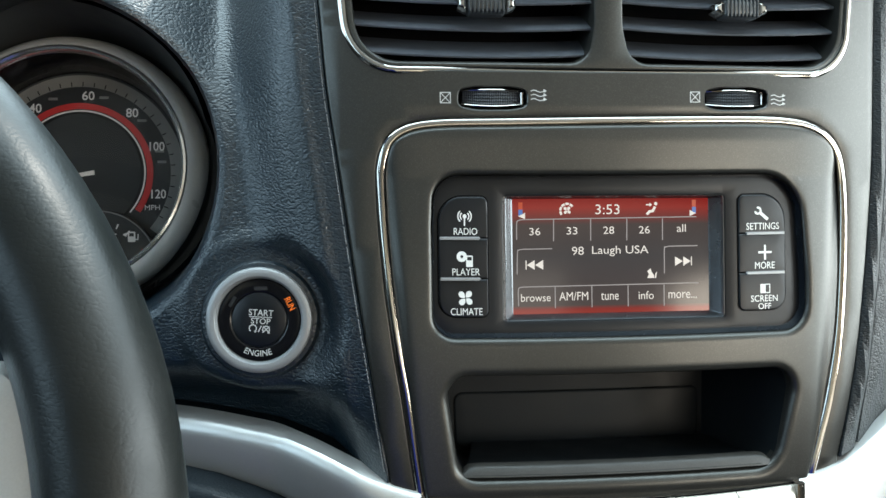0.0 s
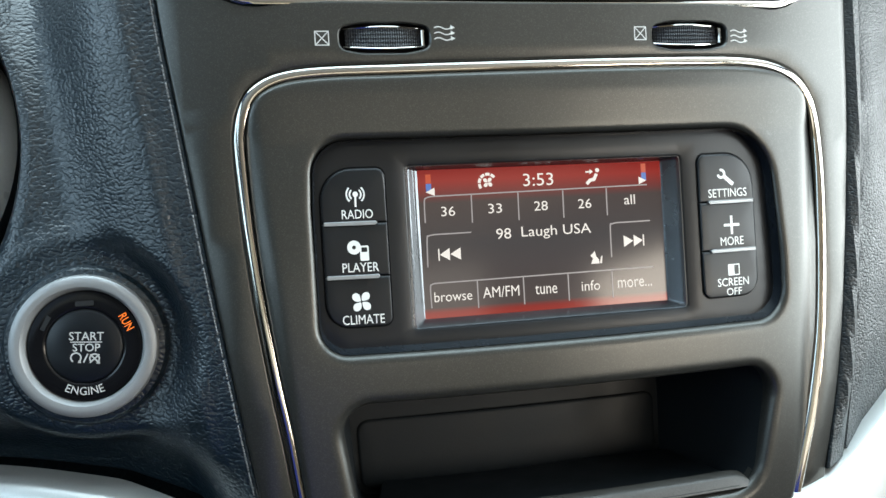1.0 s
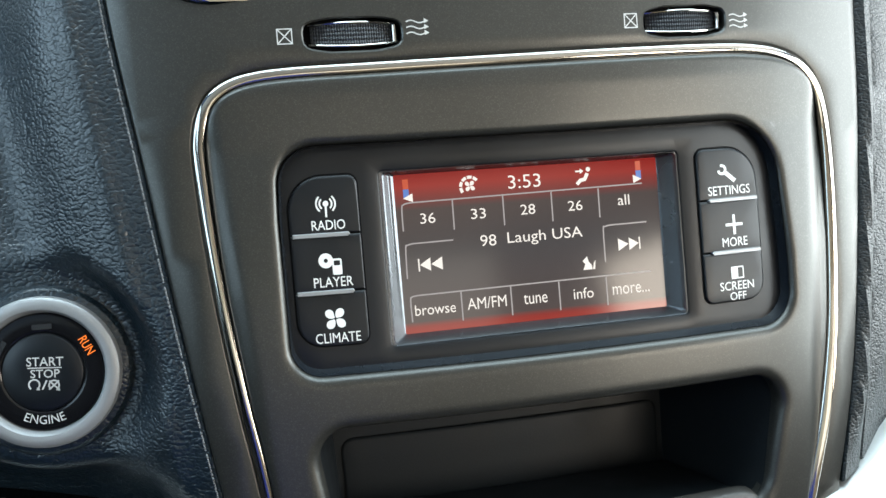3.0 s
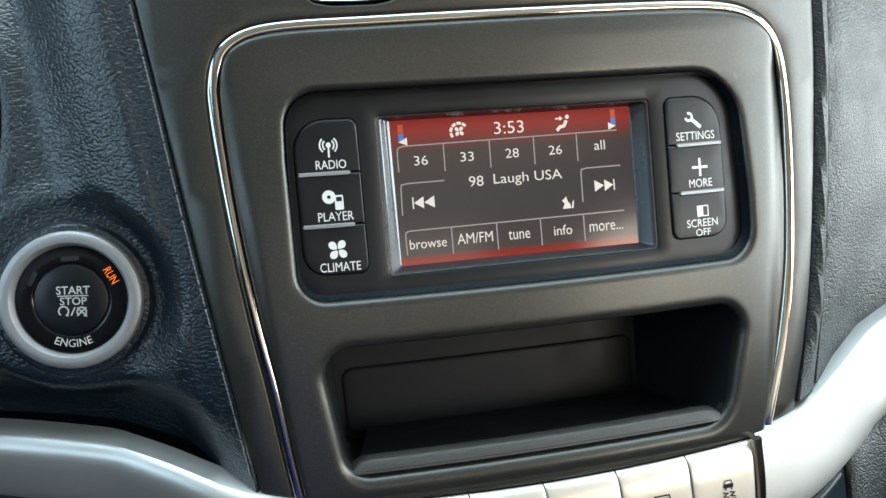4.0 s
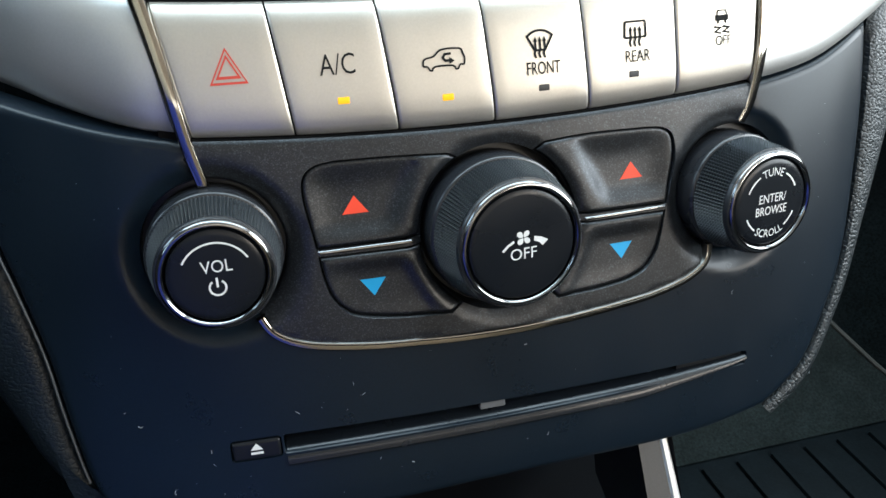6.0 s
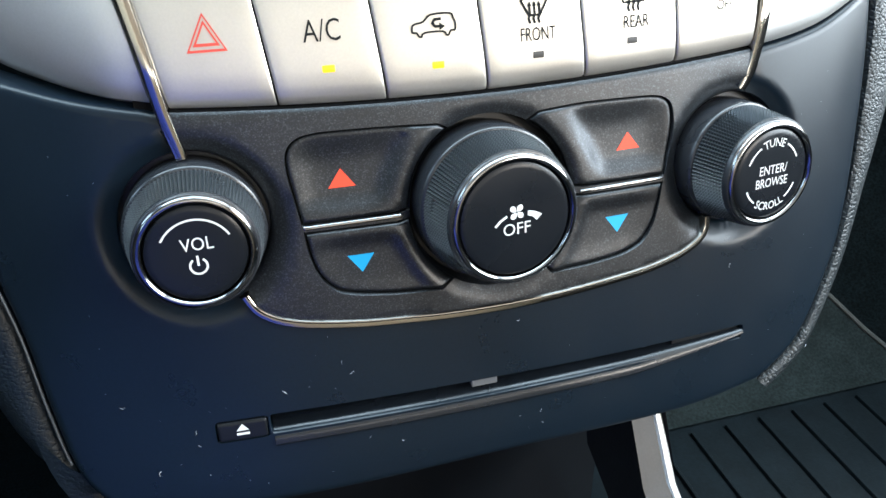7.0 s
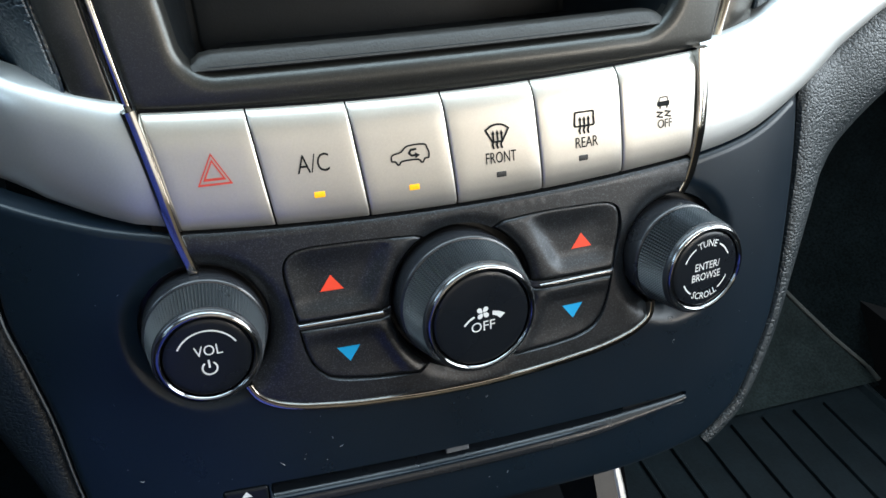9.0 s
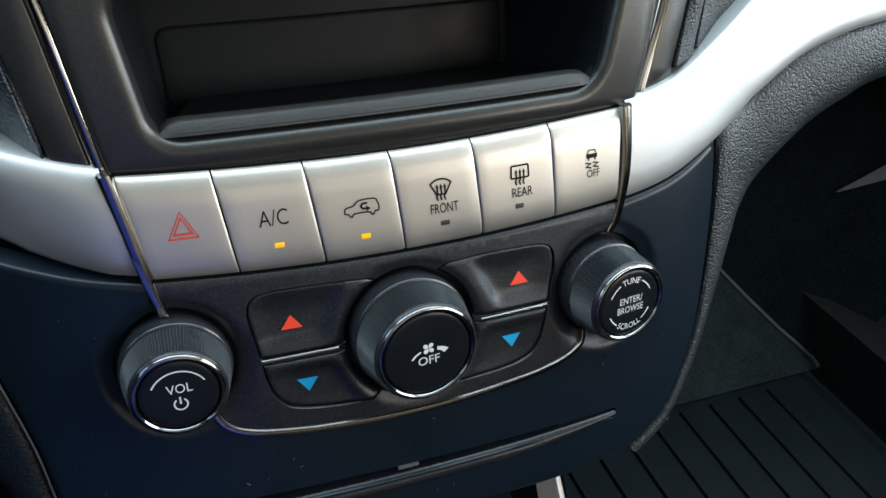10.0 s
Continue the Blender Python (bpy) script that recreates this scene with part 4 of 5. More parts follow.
for u, v, s in ((-42.6, 21.0, 1), (43.7, 21.8, -1)):
    ink("temperature_bar", SCR, [box(u - 1.0, v, u + 1.0, v + 3.4)], SCREEN_RED, screen, 0.12)
    ink("temperature_bar", SCR, [box(u - 1.0, v - 3.2, u + 1.0, v - 0.1)], SCREEN_BLUE, screen, 0.12)
    ink("temperature_pointer", SCR, [[(u - 1.2 * s, v - 3.2), (u + 2.2 * s, v - 1.6), (u + 2.2 * s, v - 4.6)] if s > 0 else [(u + 1.0, v - 3.2), (u - 2.2, v - 1.6), (u - 2.2, v - 4.6)]], SCREEN_WHITE, screen, 0.16)


def cut(corners, lo, hi):
    """The part of a rounded outline between two heights."""
    out = [p for p in rounded(corners, 8) if lo + 0.01 < p[1] < hi - 0.01]
    us = [c[0] for c in corners]
    u0, u1 = min(us), max(us)
    extra = []
    lo_cut, hi_cut = min(c[1] for c in corners), max(c[1] for c in corners)
    if lo > lo_cut:
        extra += [(u0, lo), (u1, lo)]
    if hi < hi_cut:
        extra += [(u1, hi), (u0, hi)]
    pts = out + extra
    c = (sum(p[0] for p in pts) / len(pts), sum(p[1] for p in pts) / len(pts))
    return ccw(sorted(pts, key=lambda p: math.atan2(p[1] - c[1], p[0] - c[0])))


KEY = [(0, -3.6), (0, -2.5), (0.35, -2.15), (0.9, -2.05)]
for corners, cuts, names in ((BTN_L, (673.6, 691.1, 709.5, 727.6), ("CLIMATE", "PLAYER", "RADIO")), (BTN_R, (674.0, 691.8, 710.3, 728.2), ("SCREEN\nOFF", "MORE", "SETTINGS"))):
    bm = slab(face, shifted(rounded(corners, 8), -0.7), [(0, -3.5), (0.1, -3.27)])
    part("button_gap", bm, GAP, radio)
    for lo, hi, s in zip(cuts, cuts[1:], names):
        key = part("button", slab(face, cut(corners, lo + 0.3 if lo > cuts[0] else lo - 1, hi - 0.25 if hi < cuts[-1] else hi + 1), KEY, step=6.0), BLACK, radio)
        if s == "RADIO":
            lettering("letters", s, face, -70.65, 712.7, 10.9, 3.1, WHITE_INK, key, -1.98, 0.0)
            ink("aerial_icon", face, [circle(-71.0, 719.5, 0.95, 14), stroke([(-71.0, 719.5), (-71.1, 715.2)], 0.65)] + [stroke(arc(-71.0, 719.5, r, a - 48, a + 48, 10), 0.55) for r in (2.0, 3.1) for a in (0, 180)], WHITE_INK, key, -1.98)
        elif s == "PLAYER":
            lettering("letters", s, face, -70.55, 694.4, 12.8, 3.1, WHITE_INK, key, -1.98, 0.0)
            ink("player_icon", face, [(circle(-72.5, 701.3, 2.4, 20), [circle(-72.5, 701.3, 0.7, 10)]), (box(-70.5, 696.6, -67.4, 701.8, 0.5), [box(-70.0, 699.6, -67.9, 701.2, 0.3)])], WHITE_INK, key, -1.98)
        elif s == "CLIMATE":
            lettering("letters", s, face, -70.55, 676.5, 14.7, 3.2, WHITE_INK, key, -1.98, 0.0)
            ink("fan_icon", face, fan(-71.0, 682.6, 0.84), WHITE_INK, key, -1.98)
        elif s == "SETTINGS":
            lettering("letters", s, face, 74.1, 713.7, 17.1, 3.2, WHITE_INK, key, -1.98, 0.0)
            ink("spanner_icon", face, [stroke([(72.6, 720.2), (76.7, 716.8)], 1.5), stroke(arc(71.6, 721.0, 1.45, 190, 470, 14), 0.95)], WHITE_INK, key, -1.98)
        elif s == "MORE":
            lettering("letters", s, face, 75.0, 695.3, 10.3, 3.2, WHITE_INK, key, -1.98, 0.0)
            ink("plus_icon", face, [rounded([(75.1 + a, 701.4 + b, 0.1) for a, b in ((-0.5, -3.5), (0.5, -3.5), (0.5, -0.5), (3.5, -0.5), (3.5, 0.5), (0.5, 0.5), (0.5, 3.5), (-0.5, 3.5), (-0.5, 0.5), (-3.5, 0.5), (-3.5, -0.5), (-0.5, -0.5))], 2)], WHITE_INK, key, -1.98)
        else:
            lettering("letters", "SCREEN", face, 74.5, 679.8, 13.9, 3.0, WHITE_INK, key, -1.98, 0.0)
            lettering("letters", "OFF", face, 74.7, 676.1, 6.7, 2.8, WHITE_INK, key, -1.98, 0.0)
            ink("screen_icon", face, [(box(72.5, 682.2, 77.6, 686.5, 0.2), [box(75.2, 682.6, 77.2, 686.1, 0.1)])], WHITE_INK, key, -1.98)
    for v in cuts[1:3]:
        u0, u1 = min(c[0] for c in corners), max(c[0] for c in corners)
        if u0 < 0:
            bar = rounded([(u0 + 0.6, v - 0.65, 0.2), (u1 - 4.2, v - 0.65, 0.2), (u1 - 3.4, v + 0.1, 0.2), (u1 - 4.0, v + 0.75, 0.2), (u0 + 0.6, v + 0.75, 0.2)], 2)
        else:
            bar = rounded([(u0 + 4.0, v - 0.65, 0.2), (u1 - 0.6, v - 0.65, 0.2), (u1 - 0.6, v + 0.75, 0.2), (u0 + 4.0, v + 0.75, 0.2), (u0 + 3.4, v + 0.1, 0.2)], 2)
        part("separator", slab(face, bar, [(0, -3), (0, -1.8), (0.2, -1.5)]), RING_SILVER, radio, "silver separator bar")

# ---- air vents ----
part_ring = thing("air_vent_surround", (0, 0.02, 0.785), "chrome ring round the centre air vents", "vent trim")
part("ring", sweep(face, VENT_RING, [(-2.0, -3), (-1.9, 0.2), (-1.0, 1.1), (0.2, 1.4), (1.2, 1.0), (1.9, -0.4), (2.0, -3)], True), CHROME, part_ring)
VENT_L = rounded([(-126, 862, 20), (-119, 789.2, 20), (-13, 789.2, 20), (-9.8, 806, 30), (-9.8, 862, 6)], 8)
VENT_R = rounded([(4.2, 862, 6), (4.2, 806, 30), (8, 789.2, 20), (113, 788.6, 18), (119.5, 862, 20)], 8)
bm = slab(face, shifted(VENT_RING, 1.2), [(0, -10), (0, -1.2), (0.6, -0.6), (1.2, -0.5)], [VENT_L, VENT_R], [[(1.2, -0.5), (0.4, -1.0), (0, -2.2), (0, -40)]] * 2, step=8.0)
part("middle_bar", bm, GUNMETAL, part_ring, "gunmetal bar between the vents")
for outline, cu, u0, u1 in ((VENT_L, -60, -128, -8), (VENT_R, 62, 3, 121)):
    vent = thing("air_vent", face(cu, 789), "black louvred centre air vent with a chrome-tipped slider", "air vent", "centre air vents")
    bm = bmesh.new()
    fill(bm, face, outline, (), -40)
    part("duct", bm, GAP, vent)
    for v in (791, 803, 815, 827.5, 840.5, 852.5):
        rows = []
        for k in range(9):
            u = u0 + (u1 - u0) * k / 8
            sag = 0.0006 * (u - cu) ** 2
            rows.append([face(u, v + sag + a, h) for a, h in ((0.6, -5.0), (1.2, -5.6), (7.5, -24), (6.6, -24.6), (0.0, -6.2), (-0.2, -5.4), (0.6, -5.0))])
        part("louvre", loft(rows), LOUVRE, vent, sharp="fix")
    K = face_plane(cu, 814.5, -3.0)
    part("slider", slab(K, rounded([(-9, -4.6, 2), (9, -4.6, 2), (9, 4.6, 2), (-9, 4.6, 2)], 4), [(0, -4), (0, 2.5), (0.8, 4), (2.2, 4.8)]), GRIP, vent, "ribbed grey slider")
    for k in range(9):
        part("slider_rib", slab(K, box(-7.6 + k * 1.9 - 0.5, -4.2, -7.6 + k * 1.9 + 0.5, 4.2, 0.3), [(0, 3.5), (0, 5.0), (0.2, 5.3)]), GRIP, vent)
    for s in (-1, 1):
        part("slider_tip", slab(K, rounded([(s * 8.8, -3.8, 0.8), (s * 13.5, -1.6, 0.8), (s * 13.5, 1.9, 0.8), (s * 8.8, 4.0, 0.8)], 4), [(0, -3), (0, 2.2), (0.7, 3.6), (1.6, 4.2)]), CHROME, vent, "chrome slider tip")

# thumb wheels under the vents
for cu, cv in WHEEL_SLOTS:
    w = thing("vent_thumbwheel", face(cu, cv), "ribbed grey thumbwheel with chrome rims", "thumbwheel", "vent thumbwheels")
    bm = slab(face, wheel_slot(cu, cv, 0.3), [(0, -8), (0.1, -6.6)])
    part("slot", bm, GAP, w)
    rows, rims = [], {-1: [], 1: []}
    for k in range(129):
        a = -1 + 2 * k / 128
        dome = 3.4 * (1 - a * a) - 4.0
        tooth = 0.34 if (k // 2) % 2 else -0.30
        rows.append([face(cu + 13.6 * a, cv + 0.1 + b * (1 - 0.18 * a * a), dome + tooth * (1 if abs(b) < 3 else 0) + c) for b, c in ((-3.6, -3), (-3.5, -0.3), (-2.7, 0.1), (-2.0, -0.25), (-1.3, 0.1), (-0.6, -0.25), (0.1, 0.1), (0.8, -0.25), (1.5, 0.1), (2.2, -0.25), (2.9, 0.1), (3.4, -0.3), (3.6, -3))])
        for s in (-1, 1):
            rims[s].append(face(cu + 14.2 * a, cv + 0.1 + s * 3.7 * (1 - 0.18 * a * a), dome + 0.1))
    part("wheel", loft(rows), WHEEL_GRIP, w, sharp=12)
    for s in (-1, 1):
        part("rim", tube(rims[s][::4], 0.0004, 8), CHROME, w, "chrome rim")
    part("stop", slab(face, box(cu + 13.2, cv - 3.0, cu + 14.4, cv + 3.0, 0.4), [(0, -5), (0, -1.6), (0.3, -1.3)]), CHROME, w, "chrome end stop")
for cu, cv in ((-79.5, 773.0), (39.0, 774.2)):
    ink("vent_shut_mark", face, [(box(cu - 2.5, cv - 2.5, cu + 2.5, cv + 2.5), [box(cu - 2.15, cv - 2.15, cu + 2.15, cv + 2.15)]), stroke([(cu - 2.2, cv - 2.2), (cu + 2.2, cv + 2.2)], 0.35), stroke([(cu - 2.2, cv + 2.2), (cu + 2.2, cv - 2.2)], 0.35)], GREY_INK, stack, 0.06)
for cu, cv in ((-36.4, 774.4), (81.2, 773.0)):
    waves = []
    for k in (-1, 0, 1):
        line = [(cu - 3.6 + 0.6 * i, cv + 1.9 * k + 0.45 * math.sin(i * 0.62)) for i in range(12)]
        waves += [stroke(line, 0.38), [(cu + 2.4, cv + 1.9 * k + 1.0), (cu + 4.0, cv + 1.9 * k + 0.1), (cu + 2.4, cv + 1.9 * k - 0.6)]]
    ink("vent_open_mark", face, waves, GREY_INK, stack, 0.06)

# ---- row of push buttons ----


def strip_top(u):
    return 589.6 + 0.00034 * u * u


def strip_low(u):
    return 555.3 + 0.00042 * u * u


CUTS = [(-89.0, -83.6), (-60.2, -56.1), (-31.1, -27.3), (-1.9, 0.9), (27.7, 30.2), (58.0, 59.4), (87.9, 86.4)]


def strip_h(t):
    return float(np.interp(t, [p[0] for p in STRIP[2:]], [p[1] for p in STRIP[2:]]))


def on_strip(u, v, h=0.0):
    """On the buttons' swelling faces."""
    t = (strip_top(u) - v) / (strip_top(u) - strip_low(u))
    return face(u, v, strip_h(min(max(t, 0), 1)) + h)


TITLES = ("hazard", "A/C", "recirculation", "FRONT", "REAR", "stability")
LABELS = ("satin silver hazard light button with red triangle", "satin silver A/C button with lit amber lamp", "satin silver air recirculation button with lit amber lamp", "satin silver front defrost button, lamp off", "satin silver rear defrost button, lamp off", "satin silver stability control off button")
base = thing("button_row_bed", (0, -0.03, 0.556), "dark bed behind the row of buttons", "button bed")
n = 24
part("bed", loft([[face(u, f(u) + d, -2.0) for u in np.linspace(-92, 92, n)] for f, d in ((strip_top, 0.8), (strip_low, -0.8))]), GAP, base)
for i, (title, label) in enumerate(zip(TITLES, LABELS)):
    g = 0.28
    (t0, b0), (t1, b1) = CUTS[i], CUTS[i + 1]
    btn = thing("push_button", face((t0 + t1 + b0 + b1) / 4, 572), label, "button", "row of silver push buttons")
    rows = []
    for t, h in STRIP:
        l, r = t0 + (b0 - t0) * t + g, t1 + (b1 - t1) * t - g
        row = []
        for k, s in enumerate([0.0, 0.0, 0.012, 0.03] + [0.03 + 0.94 * q / 8 for q in range(1, 8)] + [0.97, 0.988, 1.0, 1.0]):
            u = l + (r - l) * s
            v = strip_top(u) + (strip_low(u) - strip_top(u)) * t
            drop = {0: -2.5, 1: -0.35, 2: -0.08, 12: -0.08, 13: -0.35, 14: -2.5}.get(k, 0.0)
            row.append(face(u, v, h + drop))
        rows.append(row)
    part("cap", loft(rows), BUTTON_SILVER, btn)
    H = 0.26
    if title == "hazard":
        def tri(k, c=(-71.7, 575.9)):
            return [(c[0] - 5.0 * k, c[1] - 4.0 * k), (c[0] + 5.0 * k, c[1] - 4.0 * k), (c[0], c[1] + 5.2 * k)]
        ink("triangle_mark", on_strip, [(tri(1.0), [tri(0.85)]), (tri(0.66), [tri(0.48)])], RED_INK, btn, H, "red double triangle")
    elif title == "A/C":
        lettering("letters", "A/C", on_strip, -43.1, 575.0, 9.6, 5.4, BLACK_INK, btn, H, -0.003)
    elif title == "recirculation":
        car = curve([(-6.2, -1.4), (-6.1, 0.4), (-5.0, 1.0), (-3.0, 1.4), (-0.8, 3.0), (4.6, 3.0), (5.6, 1.6), (6.1, 0.2), (5.8, -1.6), (4.6, -1.7), (4.0, -2.7), (3.0, -2.7), (2.2, -1.8), (-2.6, -1.8), (-3.4, -2.7), (-4.4, -2.6), (-5.0, -1.7)], 3, True)
        ink("car_mark", on_strip, [(moved(car, -13.5, 573.8), [moved(shifted(ccw(car), 0.5), -13.5, 573.8)]), moved(stroke([(2.2, 1.6), (0.4, 1.5), (-0.2, 0.6), (0.5, -0.2), (1.8, -0.2)], 0.7), -13.7, 573.8), moved([(1.6, 0.7), (3.2, -0.3), (1.6, -1.2)], -13.7, 573.8)], BLACK_INK, btn, H)
    elif title == "FRONT":
        lettering("letters", "FRONT", on_strip, 15.7, 569.4, 10.2, 3.5, BLACK_INK, btn, H, 0.002)
        shield = [(-4.2, 2.2)] + curve([(-4.2, 2.2), (-2.2, 3.5), (0, 3.9), (2.2, 3.5), (4.2, 2.2)], 4)[1:] + [(1.8, -2.0), (-1.8, -2.0)]
        marks = [(moved(shield, 14.8, 575.9), [moved(shifted(ccw(shield), 0.62), 14.8, 575.9)])]
        for k in (-1.4, 0, 1.4):
            marks += [moved(stroke([(k, 1.0), (k + 0.1, -1.4), (k - 0.3, -2.6), (k + 0.1, -3.8)], 0.62), 14.8, 575.9), moved([(k - 0.6, 0.6), (k + 0.6, 0.6), (k, 2.0)], 14.8, 575.9)]
        ink("windscreen_mark", on_strip, marks, BLACK_INK, btn, H)
    elif title == "REAR":
        lettering("letters", "REAR", on_strip, 45.7, 570.1, 8.0, 3.3, BLACK_INK, btn, H, 0.002)
        pane = rounded([(-3.8, -1.6, 0.7), (3.8, -1.6, 0.7), (3.6, 3.4, 0.7), (-3.6, 3.4, 0.7)], 3)
        marks = [(moved(pane, 44.9, 576.5), [moved(shifted(ccw(pane), 0.62), 44.9, 576.5)])]
        for k in (-1.5, 0, 1.5):
            marks += [moved(stroke([(k, 0.9), (k + 0.1, -1.6), (k - 0.3, -2.7), (k + 0.1, -3.8)], 0.62), 44.9, 576.5), moved([(k - 0.6, 0.5), (k + 0.6, 0.5), (k, 1.9)], 44.9, 576.5)]
        ink("rear_window_mark", on_strip, marks, BLACK_INK, btn, H)
    else:
        lettering("letters", "OFF", on_strip, 75.0, 571.9, 5.4, 2.9, BLACK_INK, btn, H, 0.002)
        roof = [(-1.9, 0.0), (-1.5, 1.7), (1.5, 1.7), (1.9, 0.0)]
        hull = [(-2.3, 0.2), (2.3, 0.2), (2.2, -1.4), (1.6, -1.4), (1.6, -2.2), (1.0, -2.2), (1.0, -1.4), (-1.0, -1.4), (-1.0, -2.2), (-1.6, -2.2), (-1.6, -1.4), (-2.2, -1.4)]
        skid = [stroke([(k - 1.2, -3.0), (k + 1.0, -3.4), (k - 0.9, -4.5), (k + 1.3, -5.0)], 0.62) for k in (-1.5, 1.6)]
        ink("skidding_car_mark", on_strip, [(moved(roof, 74.4, 578.9), [moved([(-1.5, 0.2), (-1.2, 1.3), (1.2, 1.3), (1.5, 0.2)], 74.4, 578.9)]), moved(hull, 74.4, 578.9)] + [moved(s, 74.4, 578.9) for s in skid], BLACK_INK, btn, H)
    led = {"A/C": (-42.3, 565.5), "recirculation": (-13.1, 563.9), "FRONT": (15.6, 563.9), "REAR": (44.4, 565.0)}.get(title)
    if led:
        u, v = led
        part("lamp", slab(on_strip, box(u - 1.65, v - 0.9, u + 1.65, v + 0.9, 0.3), [(0, -0.5), (0, 0.05), (0.3, 0.14)]), AMBER_LED if i < 3 else LED_OFF, btn, "lit amber lamp" if i < 3 else "unlit lamp")

# chrome bars that frame the buttons and bend back towards the knobs
def bent(u, v, h=0.0):
    d = max(0.0, 569 - v)
    return face(u, v, h + 0.6 - 0.13 * d * d / (d + 3.0))


for side, pts in (("left", [(-91.6, 594.2), (-89.9, 585.5), (-88.4, 577), (-86.7, 567), (-85.2, 557.5), (-83.2, 548.5), (-82.7, 545.8)]), ("right", [(89.6, 594.0), (89.9, 579), (89.3, 569), (88.1, 560), (86.0, 551.5), (83.2, 546.4)])):
    line = curve(pts, 8)
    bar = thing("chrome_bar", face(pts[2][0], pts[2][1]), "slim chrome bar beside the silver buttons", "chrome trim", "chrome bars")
    part("bar", sweep(bent, line, [(-2.3, -3), (-2.25, 1.2), (-1.9, 1.75), (-1.3, 1.95), (1.3, 1.95), (1.9, 1.75), (2.25, 1.2), (2.3, -3)], taper=lambda t: 1.0 - 0.33 * t), CHROME, bar)

# ---- lower panel ----
VOL, FAN, TUNE = (-82.2, 527.0), (0.0, 524.8), (80.7, 525.3)
HALO, FAN_HALO = 19.8, 24.8
ARC = curve([(-72.6, 508.3), (-70.3, 504.2), (-66.5, 501.3), (-60.9, 499.1), (-53, 497.5), (-40.3, 495.9), (-27, 495.0), (-15, 494.3), (3, 494.0), (21.5, 494.7), (41, 496.2), (51, 497.4), (61.3, 499.8), (68.0, 503.2), (70.4, 506.5), (70.9, 510.2)], 4)
top_edge = [(u, strip_low(u) - 0.6) for u in np.linspace(-86.5, 88.5, 22)]


def angle(c, p):
    return math.degrees(math.atan2(p[1] - c[1], p[0] - c[0]))


def between(c, r, p, q, way):
    """Points round a circle from the side of p to the side of q."""
    a, b = angle(c, p), angle(c, q)
    if way < 0:
        while b > a:
            b -= 360
    else:
        while b < a:
            b += 360
    return arc(c[0], c[1], r, a, b, 28)


TOP_L, TOP_R = (-83.4, 546.5), (84.6, 546.0)
LOW_L, LOW_R = ARC[0], ARC[-1]
centre = top_edge[::-1] + between(VOL, HALO, TOP_L, LOW_L, -1) + ARC + between(TUNE, HALO, LOW_R, TOP_R, -1)
cutout = top_edge[::-1] + between(VOL, HALO, TOP_L, LOW_L, 1) + ARC + between(TUNE, HALO, LOW_R, TOP_R, 1)
lower = thing("lower_console_panel", (0, -0.06, 0.45), "matt soft black lower console panel", "dash panel")
panel_edge = [p for p in curve(PANEL_L, 5)] + curve([(-116, 449), (-95, 446.2), (-55, 445.6), (0, 447.2), (61, 446.8), (92, 450.5)], 5)[1:] + curve(PANEL_R, 5)[::-1][1:]
lo_r = [p for p in curve(BAND_LO_R, 6) if 92 < p[0] < 136]
lo_l = [p for p in curve(BAND_LO_L, 6) if -136 < p[0] < -88]
outline = ccw(panel_edge + [(u, v - 0.7) for u, v in lo_r[::-1]] + [(u, v - 0.7) for u, v in top_edge[::-1]] + [(u, v - 0.7) for u, v in lo_l])
SLOT = rounded([(-71.0, 467.6, 0.8), (84, 467.4, 0.5), (85.2, 471.4, 0.6), (-71.0, 473.0, 0.8)], 3)
EJECT = box(-86.4, 467.0, -71.9, 473.0, 0.9)


def dish(u, v):
    """The panel sinks towards the knobs."""
    out = 0.0
    for (cu, cv), r, wide, deep in ((VOL, 19.5, 5.5, 3.2), (FAN, 24.0, 3.4, 1.8), (TUNE, 19.5, 5.5, 3.4)):
        s = min(max(1 - (math.hypot(u - cu, v - cv) - r) / wide, 0.0), 1.0)
        out -= deep * min(s, 0.5 * s + 0.5 * s * s * (3 - 2 * s))
    return out


def bulge(u, v):
    return dish(u, v) -0.006 * max(0.0, 456 - v) ** 2 - 0.004 * max(0.0, abs(u) - 118) ** 2


inner_cut = [(u, min(v, 553.2) if v > 550 else v) for u, v in cutout]
bm = slab(face, outline, [(0, -10), (0, -1.4), (0.6, -0.4), (1.4, 0.0), (2.6, 0.0)], [inner_cut, SLOT, EJECT], [[(0.3, 0), (0, -0.4), (0, -8)], [(0.3, 0), (0, -0.5), (0, -5)], [(0.25, 0), (0, -0.4), (0, -4)]], field=bulge, step=2.0)
part("panel", bm, SOFT_BLACK, lower)
bm = bmesh.new()
fill(bm, face, outline, (), -9.0, step=12)
part("backing", bm, GAP, lower)

# disc slot and its eject button
slot = thing("disc_slot", face(0, 468), "black disc slot with a sloping lower lip", "disc slot")
def lip_taper(u):
    return min(1.0, max(0.02, (86 - u) / 42)) ** 0.8


part("lip", loft([[face(u, 471.0 + (v - 471.0) * (0.25 + 0.75 * lip_taper(u)) if v < 470 else v, h) for u in np.linspace(-70.6, 85, 40)] for v, h in [(469.0, -9), (468.8, -4)] + [(464.9 + 3.3 * math.sin(radians(a)), -2.85 + 3.3 * math.cos(radians(a))) for a in range(84, 3, -6)] + [(464.2, 0.5), (463.2, -0.2)]]), LIP_BLACK, slot, "satin black lip")
part("tab", slab(face, box(-10.5, 469.6, -2.2, 472.0, 0.4), [(0, -6), (0, -1.6), (0.3, -1.3)]), DIM_GREY, slot, "small grey tab")
